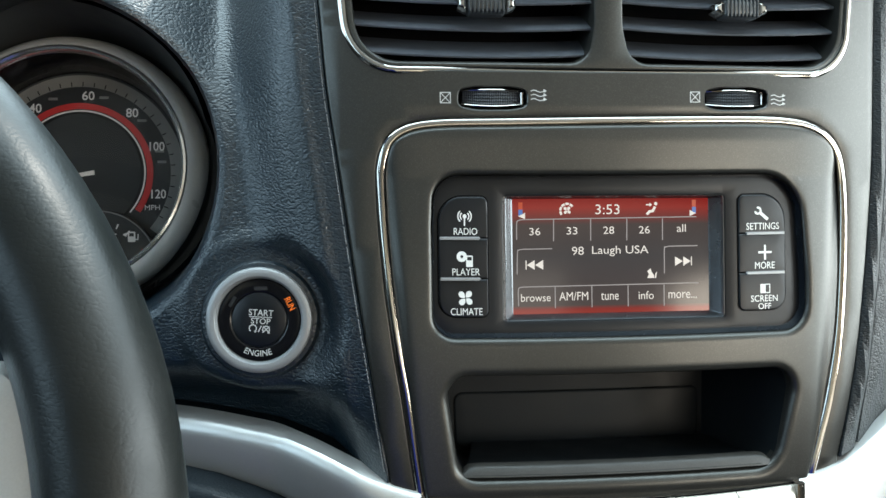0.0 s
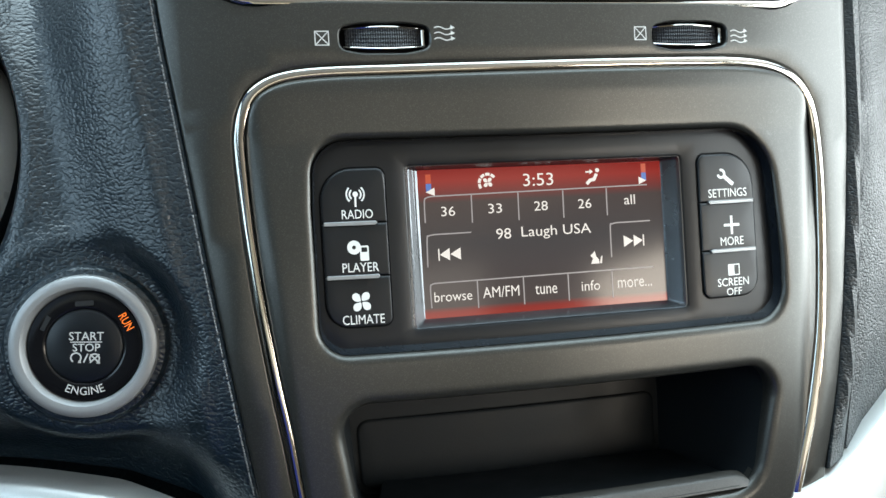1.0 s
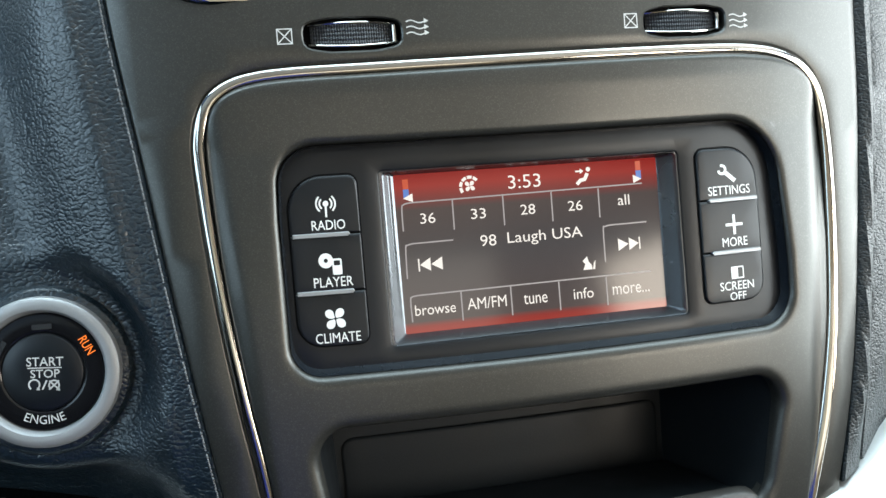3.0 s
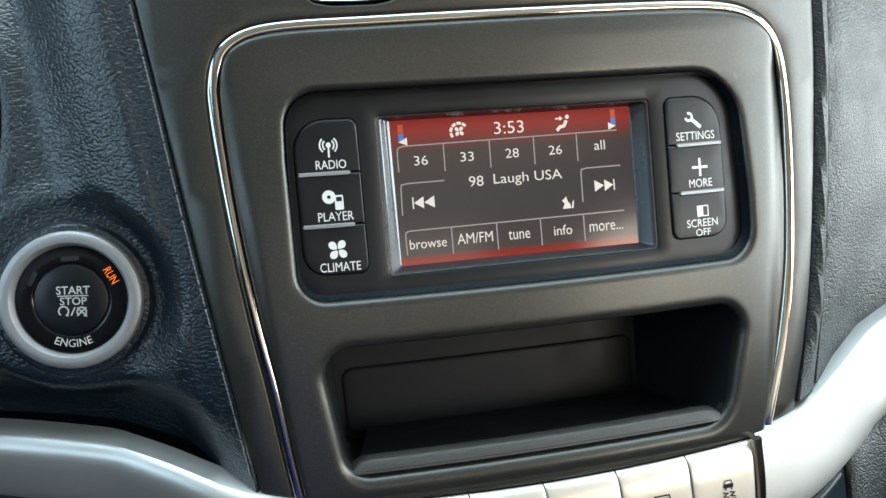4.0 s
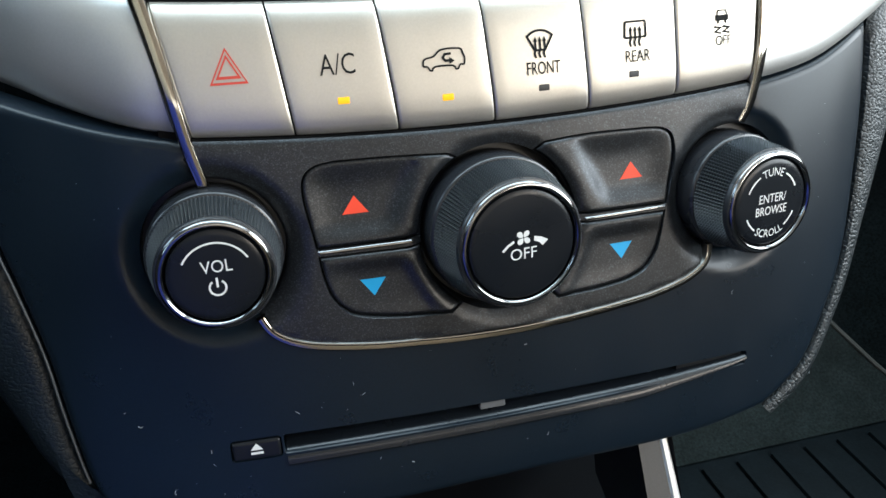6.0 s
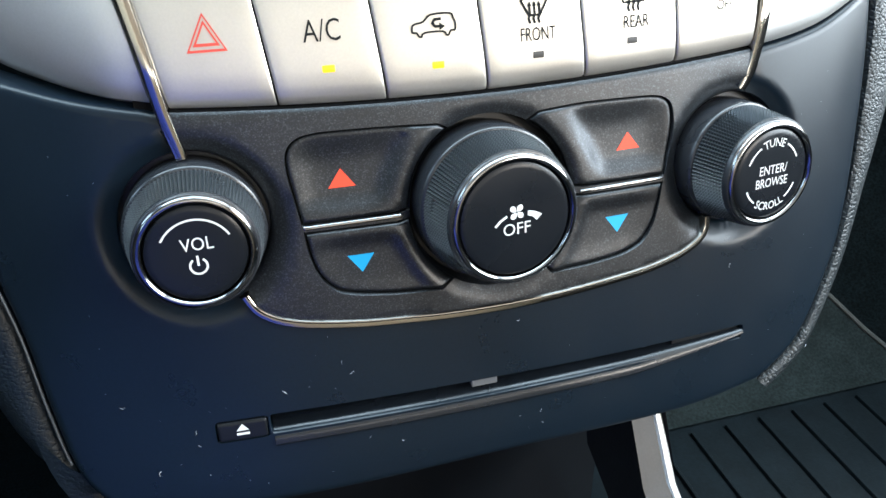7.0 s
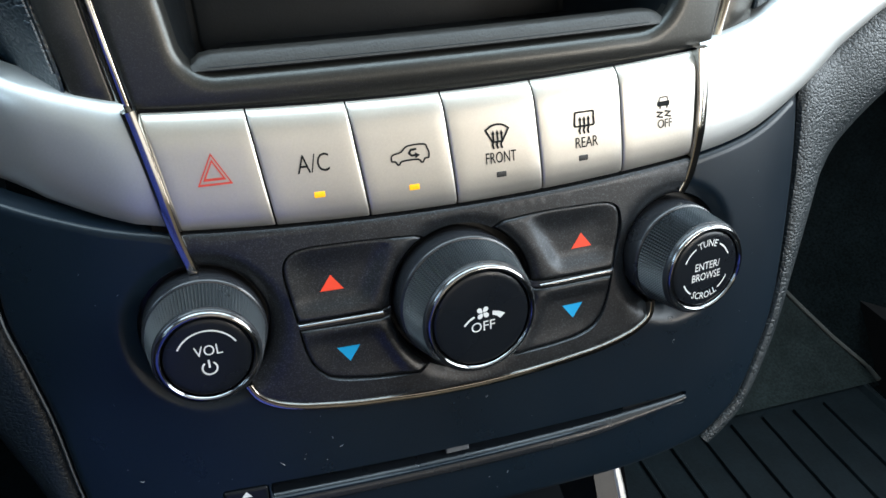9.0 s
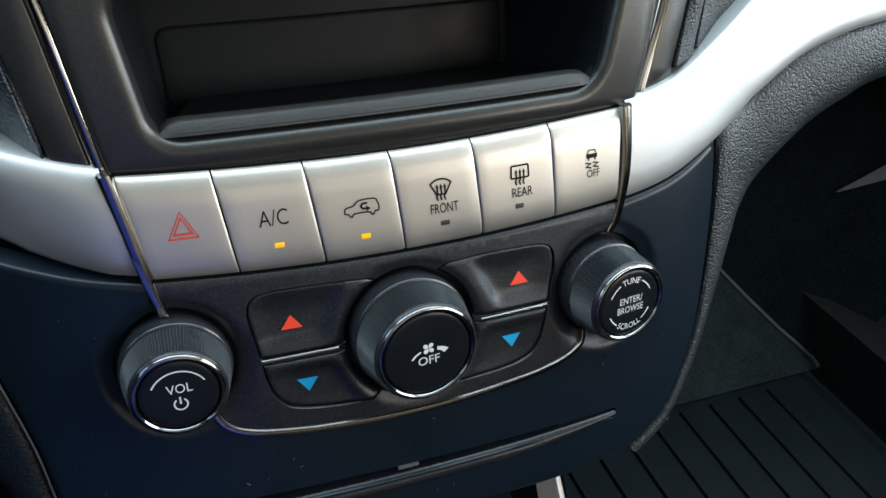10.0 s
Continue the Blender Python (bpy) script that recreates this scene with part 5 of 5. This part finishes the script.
part("shutter", loft([[face(u, v, h) for u in (58.8, 84)] for v, h in ((471.7, -1.2), (469.2, -2.2))]), BLACK, slot)
btn = thing("eject_button", face(-79, 470), "black eject button beside the disc slot", "button")
cap = part("cap", slab(face, EJECT, [(0.3, -4), (0.3, 0.1), (0.7, 0.45), (1.2, 0.5)]), BLACK, btn)
ink("eject_mark", face, [[(-80.9, 470.2), (-77.3, 470.2), (-79.1, 472.2)], box(-80.9, 468.9, -77.3, 469.6)], WHITE_INK, btn, 0.58)

# ---- climate control panel inside the chrome arc ----
climate = thing("climate_panel", face(0, 498), "speckled charcoal climate control panel", "control panel")


def round_fan(r, a0, a1, n=16):
    return arc(FAN[0], FAN[1], r, a0, a1, n)


UP_L = ccw(curve([(-54.2, 526.0), (-55.4, 533), (-56.4, 541), (-55.6, 545.6), (-52.4, 548.2), (-47, 549.1)], 5) + curve([(-47, 549.1), (-30, 548.8), (-14.5, 548.0)], 4)[1:] + round_fan(24.7, 119, 177))
DN_L = ccw(curve([(-53.9, 523.2), (-52.9, 516), (-50.8, 510.6), (-46.6, 506.4), (-40, 504.6)], 5) + curve([(-40, 504.6), (-30, 503.4), (-17, 502.8)], 4)[1:] + round_fan(24.7, 236, 184))
UP_R = ccw(curve([(54.8, 525.6), (57.0, 533), (58.2, 540), (57.4, 545.4), (54.2, 547.8), (49, 548.5)], 5) + curve([(49, 548.5), (30, 549.0), (15.5, 548.2)], 4)[1:] + round_fan(24.7, 59, 3))
DN_R = ccw(curve([(54.2, 522.9), (52.6, 516), (50.4, 510.4), (46.4, 505.8), (40, 503.6)], 5) + curve([(40, 503.6), (30, 502.6), (17, 502.2)], 4)[1:] + round_fan(24.7, 306, 356))
bm = slab(face, centre, [(0, -6), (0, -0.2), (0.5, 0.3), (1.0, 0.5)], [shifted(ccw(q), -0.35) for q in (UP_L, DN_L, UP_R, DN_R)] + [circle(FAN[0], FAN[1], 24.3, 56)],
          [[(0.2, 0.5), (0, 0.1), (0, -4)]] * 4 + [[(0.1, 0.5), (0, 0.2), (0, -4.4)]], field=dish, step=2.5)
part("panel", bm, SPECKLED, climate)
bm = bmesh.new()
fill(bm, face, ccw(cutout), (), -7.6, step=10)
part("backing", bm, BLACK, climate)
part("arc_moulding", sweep(face, ARC, [(-1.5, -2.5), (-1.4, -0.4), (-1.1, 0.35), (-0.7, 0.75), (-0.1, 0.8), (0.4, 0.75), (0.7, 0.95), (1.0, 1.2), (1.25, 1.1), (1.4, 0.6), (1.45, -2.5)]), CHROME, climate, "chrome arc moulding")


def scoop(cu, cv, side, up):
    """A finger hollow round an arrow: steep flanks towards the fan knob and the middle bar, fading out elsewhere."""
    def f(u, v):
        a, b = side * (u - cu), (v - cv) if up else (cv - v)
        flank = 1.0 / (1.0 + math.exp((a - 13.2 - 0.50 * b) / 0.9))
        lip = 1.0 / (1.0 + math.exp((-6.4 - b) / 0.75))
        fade = 1.0 / (1.0 + (max(0.0, -a) / 12.0) ** 4 + (max(0.0, b) / 10.5) ** 4)
        return (-2.6 if up else -1.2) * flank * lip * fade
    return f


def set_in(f):
    return lambda u, v, h=0.0: face(u, v, h + f(u, v))


for outline, (cu, cv), side, up in ((UP_L, (-42.2, 536.1), 1, True), (DN_L, (-39.5, 513.2), 1, False), (UP_R, (44.1, 535.9), -1, True), (DN_R, (39.2, 512.9), -1, False)):
    btn = thing("temperature_button", face(cu, cv), "charcoal temperature %s button with %s arrow" % (("up", "a red") if up else ("down", "a blue")), "button", "temperature buttons")
    g = scoop(cu, cv, side, up)
    f = lambda u, v, g=g: g(u, v) + dish(u, v)
    part("cap", slab(face, outline, [(0.1, -4), (0.1, 0.3), (0.5, 0.75), (1.1, 0.85)], field=f, step=1.6), SPECKLED, btn, sharp=50)
    t = [(-3.8, -2.3), (3.8, -2.3), (0, 2.7)] if up else [(-3.8, 2.3), (3.8, 2.3), (0, -2.7)]
    ink("arrow", set_in(f), [moved(t, cu, cv)], RED_MARK if up else BLUE_MARK, btn, 1.0, "red arrow" if up else "blue arrow")
for bar in ([(-54.2, 524.2, 0.2), (-27.2, 524.4, 0.2), (-26.4, 525.0, 0.2), (-27.2, 525.5, 0.2), (-54.4, 525.3, 0.2)], [(27.2, 523.8, 0.2), (54.6, 524.0, 0.2), (55.0, 524.9, 0.2), (27.2, 524.8, 0.2)]):
    part("separator", slab(face, rounded(bar, 2), [(0, -4), (0, 0.5), (0.2, 0.75), (0.4, 0.8)]), SATIN_CHROME, climate, "silver separator bar")

# ---- rotary knobs ----


def knob(centre_at, r_base, r_top, r_ring, tall, teeth, label):
    flat = face_plane(centre_at[0], centre_at[1])
    o = flat(0, 0)
    K = plane_at(o, (flat(0, 0, 1000) - o) + (flat(1000, 0) - o) * 0.084 - (flat(0, 1000) - o) * 0.123)
    k = thing("rotary_knob", K(0, 0, 0), label, "knob", "rotary knobs")
    part("collar", lathe(K, [(r_base + 0.2, -8.4), (r_base + 0.1, -2.0), (r_base, 0.6), (r_base - 0.25, 1.2), (r_base - 0.7, 1.5), (r_base - 1.3, 1.5)], 96), COLLAR, k, "smooth grey collar")
    rows = [(r_base - 1.1, 1.3)]
    m = 23
    for j in range(m):
        s = j / (m - 1)
        rows.append((r_base - 0.9 + (r_top - r_base + 0.9) * s, 1.7 + (tall - 3.7) * s))
    rows += [(r_top - 0.5, tall - 2.0)]
    part("grip", lathe(K, rows, teeth * 2, lambda i, j: 0.0 if j in (0, m + 1) else (0.50 if i % 2 and j % 2 == 0 else (0.0 if i % 2 else -0.45))), GRIP, k, "knurled grey grip", sharp=4)
    part("shoulder", lathe(K, [(r_top - 0.3, tall - 2.6), (r_top + 0.15, tall - 2.1), (r_top + 0.05, tall - 1.0), (r_top - 0.3, tall - 0.5), (r_ring, tall - 0.4)], 96), COLLAR, k, "smooth grey shoulder")
    part("ring", lathe(K, [(r_ring + 0.1, tall - 1.0), (r_ring + 0.1, tall - 0.3), (r_ring - 0.2, tall + 0.2), (r_ring - 0.7, tall + 0.5), (r_ring - 1.2, tall + 0.5), (r_ring - 1.6, tall + 0.2), (r_ring - 1.85, tall - 0.4), (r_ring - 1.9, tall - 1.4)], 96), SATIN_CHROME, k, "chrome ring")
    f = r_ring - 2.15
    cap = part("cap", lathe(K, [(f, tall - 1.6), (f, tall - 0.8), (f - 0.3, tall - 0.3), (f - 0.9, tall - 0.05), (f - 1.8, tall + 0.05), (f * 0.5, tall + 0.02), (0, tall)], 72), KNOB_CAP, k, "smooth black cap")
    return K, cap, tall + 0.12


K, cap, H = knob(VOL, 18.7, 15.6, 14.9, 15.5, 104, "grey volume knob with chrome ring and black cap")
lettering("letters", "VOL", K, 0.4, 2.6, 8.0, 3.4, WHITE_INK, cap, H, 0.0)
ink("power_mark", K, [stroke(arc(0.0, -3.3, 2.1, 125, 415, 26), 0.55), stroke([(0.0, -0.5), (0.0, -3.2)], 0.6)], WHITE_INK, cap, H)
ink("level_arc", K, [stroke(arc(0.2, -0.4, 9.4, 27, 150, 26), 0.5)], WHITE_INK, cap, H)
K, cap, H = knob(FAN, 22.5, 19.1, 18.4, 15.7, 132, "large grey fan knob with chrome ring and black cap")
lettering("letters", "OFF", K, 0.2, -2.5, 8.1, 3.4, WHITE_INK, cap, H, 0.0)
ink("fan_mark", K, fan(0.2, 2.2, 0.52) + [stroke([(-6.2, -1.1), (-4.6, 0.4), (-2.7, 1.4)], 0.7), [(3.5, 2.2), (5.6, 1.7), (7.8, 0.5), (6.1, -1.0), (4.9, 0.2), (3.4, 0.8)]], WHITE_INK, cap, H)
K, cap, H = knob(TUNE, 18.8, 16.6, 15.9, 15.5, 104, "grey tuning knob with chrome ring and black cap")
lettering("letters", "ENTER/", K, 0.5, 1.5, 10.4, 2.8, WHITE_INK, cap, H, 0.0)
lettering("letters", "BROWSE", K, 0.3, -2.4, 12.0, 2.8, WHITE_INK, cap, H, 0.0)
lettering("letters", "TUNE", K, 0, 0, 8.3, 2.5, WHITE_INK, cap, H, 0.0, bend=9.8)
lettering("letters", "SCROLL", K, 0, 0, 10.6, 2.5, WHITE_INK, cap, H, 0.0, bend=-9.8)
ink("turn_arcs", K, [stroke(arc(0, 0, 9.9, a, b, 10), 0.5) for a, b in ((60, 24), (156, 120), (204, 234), (306, 336))], WHITE_INK, cap, H)

# ---- start button ----
START = plane_at((-0.1677, 0.0098, 0.6685), (-0.08, -1.0, 0.24))
start = thing("start_button", START(0, 0, -8), "round black engine start button in a matt silver ring", "button")
part("ring", lathe(START, [(25.3, -9), (25.3, -1.4), (24.9, 0.1), (24.0, 0.8), (22.4, 1.0), (21.0, 0.7), (20.1, -0.4), (19.7, -3.0)], 72), RING_SILVER, start, "matt silver ring")
part("seat", lathe(START, [(29.0, -9), (28.4, -4.0), (27.2, -2.6), (25.1, -2.2)]), LEATHER, start)
body = part("face", lathe(START, [(19.8, -2.6), (19.2, -1.6), (14.2, -1.3), (13.5, -1.5), (13.1, -1.9)], 64), GLOSS_BLACK, start, "gloss black annulus")
cap = part("cap", lathe(START, [(13.0, -2.0), (12.8, -1.3), (12.2, -1.0), (6, -1.2), (0, -1.3)], 56), BLACK, start)
def tilted(u, v, h=0.0):
    c, q = math.cos(radians(-4)), math.sin(radians(-4))
    return START(0.8 + u * c - v * q, u * q + v * c, h)


lettering("letters", "START", tilted, 0.0, 3.5, 11.7, 3.0, GREY_INK, cap, -0.92, 0.006)
lettering("letters", "STOP", tilted, 0.0, -0.5, 9.3, 2.8, GREY_INK, cap, -0.95, 0.006)
ink("start_marks", tilted, [box(-5.5, 1.25, 5.3, 1.6), stroke(arc(-3.5, -4.1, 1.7, -55, 235, 16), 0.5), [(-2.9, -5.9), (-2.0, -4.6), (-1.7, -6.0)], stroke([(-0.9, -5.8), (0.5, -2.7)], 0.5), stroke(arc(2.8, -4.4, 1.6, -50, 230, 16), 0.5), stroke([(1.2, -5.9), (4.4, -2.9)], 0.5), stroke([(1.3, -2.9), (4.3, -5.9)], 0.5), [(3.3, -6.1), (4.4, -5.0), (4.7, -6.3)]], GREY_INK, cap, -0.95)
lettering("letters", "ENGINE", tilted, -0.4, 0, 12.9, 2.9, GREY_INK, body, -1.2, 0.004, bend=-15.9)
ink("unlit_marks", START, [box(-2.2, 14.2, 4.2, 16.0, 0.4), [(-14.6, 7.0), (-13.2, 6.2), (-10.4, 10.8), (-11.8, 11.8)]], UNLIT, body, -1.15, "unlit position marks")
turn = radians(-64)
RUN = lambda u, v, h=0.0: START(14.7 + u * math.cos(turn) - v * math.sin(turn), 7.6 + u * math.sin(turn) + v * math.cos(turn), -1.15 + h)
lettering("letters", "RUN", RUN, 0, 0, 6.2, 3.0, ORANGE_LIT, body, 0.0, 0.008)

# ---- instrument cluster ----
DIAL = plane_at((-0.282, 0.130, 0.722), (0.0, -1.0, 0.30))
gauge = thing("instrument_cluster", DIAL(0, -70, 0), "round speedometer with silver bezel and red inner ring", "instrument cluster")
part("hood", lathe(DIAL, [(84, 58), (82, 40), (79.5, 24), (77.0, 12), (77.5, -6), (60, -8)], 80), HOOD_GREY, gauge, "black recessed hood")
part("bezel", lathe(DIAL, [(76, 12), (75.6, 20), (74, 26), (71.2, 30.6), (68.4, 33.0), (67.4, 33.4)], 96), BEZEL_SILVER, gauge, "satin silver bezel")
part("bezel_edge", lathe(DIAL, [(67.5, 32.8), (67.3, 33.7), (66.6, 34.7), (65.5, 35.0), (64.5, 34.3), (63.9, 32.4), (63.7, 29)], 96), BEZEL_EDGE, gauge, "polished inner bezel edge")
part("inner_wall", lathe(DIAL, [(64.0, 31), (62, 20), (60, 6), (59, -2)], 96), GLOSS_BLACK, gauge, "black inner wall")
plate = part("dial", lathe(DIAL, [(59.5, 0.0), (40, 0.0), (0, 0.0)], 72), DIAL_FACE, gauge)
ink("outer_scale", DIAL, [stroke(arc(0, 0, 54.6, 200, -40, 90), 7.0)], DIAL_GREY, plate, 0.3)
ink("scale_marks", DIAL, [stroke([(51.4 * math.cos(radians(a)), 51.4 * math.sin(radians(a))), (54 * math.cos(radians(a)), 54 * math.sin(radians(a)))], 0.6) for a in range(-30, 200, 7)], BLACK_INK, plate, 0.5)
ink("red_ring", DIAL, [stroke(arc(0, 0, 39.5, 215, -35, 80), 3.6)], DIAL_RED, plate, 1.2)
ink("white_ring", DIAL, [stroke(arc(0, 0, 36.6, 215, -40, 80), 0.9)], DIAL_WHITE, plate, 1.4)
for s, a, w in (("20", 158, 7), ("40", 124, 7), ("60", 85, 7.0), ("80", 51, 7.0), ("100", 20, 8.6), ("120", -16, 8.4)):
    lettering("numerals", s, DIAL, 46.0 * math.cos(radians(a)), 46.0 * math.sin(radians(a)), w, 5.4, DIAL_WHITE, plate, 0.5, 0.012)
for s, a in (("MPH", -27),):
    lettering("letters", s, DIAL, 45.6 * math.cos(radians(a)), 45.6 * math.sin(radians(a)), 8.6, 3.0, DIAL_WHITE, plate, 0.5)
ink("small_scale", DIAL, [box(46.5 * math.cos(radians(a)) - 2.6, 46.5 * math.sin(radians(a)) - 0.8, 46.5 * math.cos(radians(a)) + 2.6, 46.5 * math.sin(radians(a)) + 0.8) for a in (74, 42, 16, 8, 110)], DIAL_GREY, plate, 0.4)
part("inner_dial", lathe(DIAL, [(36, 0.6), (34.6, 1.6), (0, 1.6)], 64), DIAL_FACE, gauge)
part("needle", slab(DIAL, [(8, 1.2), (-30, -6.2), (-30.2, -7.0), (8.4, -1.4)], [(0, 2.2), (0, 3.4), (0.2, 3.6)]), DIAL_WHITE, gauge)
SUB = plane_at(DIAL(11, -56, 3), (0.0, -1.0, 0.16))
sub = part("fuel_dial", slab(SUB, circle(0, 0, 34, 56), [(0, -2.5), (0, 0), (0.8, 0.6), (1.6, 0.6)]), DIAL_FACE, gauge, "small black fuel dial")
ink("fuel_rim", SUB, [(circle(0, 0, 33.6, 56), [circle(0, 0, 32.8, 56)])], DIAL_GREY, sub, 0.9)
ink("fuel_marks", SUB, [stroke([(25 * math.cos(radians(a)), 25 * math.sin(radians(a))), (28 * math.cos(radians(a)), 28 * math.sin(radians(a)))], 0.8) for a in (50, 65, 80, 95, 110)], DIAL_WHITE, sub, 0.9)
lettering("letters", "F", SUB, 9.0, 17.5, 3.4, 5.0, DIAL_WHITE, sub, 0.9)
ink("pump_mark", SUB, [(box(17.0, 15.0, 21.2, 21.0, 0.4), [box(17.8, 18.2, 20.4, 20.2, 0.2)]), stroke([(21.2, 16.4), (22.6, 16.4), (22.8, 19.6)], 0.6), [(16.2, 18.0), (14.0, 19.3), (16.2, 20.4)]], DIAL_WHITE, sub, 0.9)
ink("reserve_mark", SUB, [stroke(arc(0, 0, 27, 2, 24, 8), 0.7)], DIAL_RED, sub, 0.9)
part("lens", lathe(DIAL, [(59.5, 12), (40, 13), (0, 13.5)], 48), LENS, gauge, "clear lens").visible_shadow = False

# ---- steering wheel ----
WHEEL = plane_at((-0.3665, -0.1703, 0.6561), (0.0, -0.91, 0.42))
wheel = thing("steering_wheel", WHEEL(0, 0, 0), "black leather steering wheel with silver spoke trim", "steering wheel")
R, r = 184.0, 18.5
bm = bmesh.new()
rows = []
for i in range(120):
    a = 2 * math.pi * i / 120
    row = []
    for k in range(20):
        b = 2 * math.pi * k / 20
        rr = R + r * math.cos(b)
        row.append(bm.verts.new(WHEEL(rr * math.cos(a), rr * math.sin(a), 1.15 * r * math.sin(b))))
    rows.append(row)
for a, b in zip(rows, rows[1:] + rows[:1]):
    for k in range(20):
        bm.faces.new((a[k], b[k], b[(k + 1) % 20], a[(k + 1) % 20]))
part("rim", bm, WHEEL_LEATHER, wheel)
part("hub", slab(WHEEL, rounded([(-70, -62, 30), (70, -62, 30), (78, 40, 30), (-78, 40, 30)], 8), [(0, -40), (0, -6), (4, 4), (14, 10), (30, 12)]), BLACK, wheel)
for s in (-1, 1):
    part("spoke", slab(WHEEL, rounded([(s * 66, -22, 4), (s * 176, -16, 6), (s * 176, 20, 6), (s * 66, 26, 4)], 5), [(0, -14), (0, -4), (3, 1), (8, 3)]), BLACK, wheel)
    part("spoke_trim", slab(WHEEL, rounded([(s * 78, -40, 6), (s * 160, -34, 18), (s * 171, 16, 18), (s * 160, 62, 12), (s * 78, 44, 6)], 6), [(0, -6), (0, 3), (3, 6.5), (8, 7.5)]), SILVER, wheel, "silver spoke trim")
part("column", lathe(WHEEL, [(45, -40), (50, -90), (60, -190)], 32), BLACK, wheel)

# ---- lower tunnel console below the stack ----
tunnel = thing("tunnel_console", (0, -0.05, 0.30), "dark tunnel console with a slim silver edge", "console")
bm = bmesh.new()
block(bm, (-0.11, 0.02, 0.0), (0.085, 0.30, 0.44))
part("core", bm, BLACK, tunnel)
bm = bmesh.new()
block(bm, (-0.115, -0.60, 0.0), (0.072, 0.02, 0.30))
part("body", bm, BLACK, tunnel)
EDGE = [(0.0700, -0.035, 0.43), (0.0708, -0.060, 0.395), (0.0719, -0.075, 0.384), (0.0760, -0.30, 0.30)]
bm = loft([[Vector((x + s * w, y, z + dz)) for s, dz in ((0, -0.0006), (0.25, 0.0006), (0.75, 0.0006), (1, -0.0006))] for (x, y, z), w in zip(EDGE, (0.0034, 0.0038, 0.0040, 0.005))])
part("silver_edge", bm, SILVER, tunnel, "slim silver edge")
bm = loft([[Vector((x - d, y + 0.0005, z + 0.0002)) for d in (0.0085 + 0.03 * k, 0.004, -0.0002)] for k, (x, y, z) in zip((0, 0.05, 0.08, 0.4), EDGE)])
part("fascia", bm, TUNNEL_GREY, tunnel, "brown-grey fascia beside the edge")
bm = loft([[Vector((0.0745, -0.033, 0.44)), Vector((0.0755, -0.060, 0.392)), Vector((0.078, -0.30, 0.297))], [Vector((0.070, 0.03, 0.43)), Vector((0.068, 0.0, 0.36)), Vector((0.066, -0.30, 0.24))]])
part("side", bm, TRIM_DARK, tunnel)

# ---- unseen seat form behind the wheel, added so the chrome reflects blue and tan ----
seat = thing("reflected_seat", (-0.36, -0.62, 0.0), "unseen seat form added for blue and tan reflections in the chrome", "car seat")
flat_plan = lambda u, v, h=0.0: Vector((u / 1000, v / 1000, h / 1000))
part("base", slab(flat_plan, box(-560, -700, -160, -440, 40), [(0, 0), (0, 180), (10, 200)]), TRIM_DARK, seat)
part("cushion", slab(flat_plan, box(-610, -760, -105, -395, 70, 8), [(10, 200), (0, 240), (0, 340), (14, 380), (40, 402), (80, 410)], step=60.0, field=lambda u, v: -12 * math.exp(-((u + 358) / 150) ** 2)), REFLECTED_BLUE, seat, "blue cushion form for reflections")
upright = lambda u, v, h=0.0: Vector((u / 1000, (-760 - 0.22 * (v - 400) + h) / 1000, v / 1000))
part("backrest", slab(upright, rounded([(-605, 395, 30), (-110, 395, 30), (-135, 715, 40), (-580, 715, 40)], 6), [(0, -60), (0, 24), (16, 56), (50, 70)], step=60.0), REFLECTED_BLUE, seat, "blue backrest form for reflections")
part("upper_backrest", slab(upright, rounded([(-570, 722, 30), (-145, 722, 30), (-190, 980, 80), (-525, 980, 80)], 6), [(0, -60), (0, 14), (16, 40), (50, 52)], step=60.0), REFLECTED_TAN, seat, "tan upper form for reflections")

# ---- lint and dust on the lower console ----
rnd = random.Random(7)
bm = bmesh.new()


def add_mesh(target, other):
    me = bpy.data.meshes.new("t")
    other.to_mesh(me)
    other.free()
    target.from_mesh(me)
    bpy.data.meshes.remove(me)


for k in range(16):
    u, v = rnd.uniform(-120, 118), rnd.uniform(456, 494)
    if abs(v - 470) < 6 and -88 < u < 87:
        continue
    a, size, bend = rnd.uniform(0, 6.28), rnd.uniform(0.7, 2.2), rnd.uniform(-1.6, 1.6)
    pts = []
    for i in range(7):
        s = i / 6
        w = a + bend * s * 2.0
        u, v = u + size / 6 * math.cos(w), v + size / 6 * math.sin(w)
        pts.append(face(u, v, bulge(u, v) + 0.12 + 0.25 * s * (1 - s)))
    add_mesh(bm, tube(pts, 0.00005, 4))
for k in range(110):
    u, v = rnd.uniform(-118, 120), rnd.uniform(452, 552)
    if abs(v - 470) < 6 and -88 < u < 87 or v > 494 and abs(u) < 104:
        continue
    r = rnd.uniform(0.05, 0.14)
    fill(bm, face, circle(u, v, r, 5), (), bulge(u, v) + 0.06)
tagged(part("lint", bm, LINT), "pale specks of dust and lint on the black console", "dust", kind="stuff")
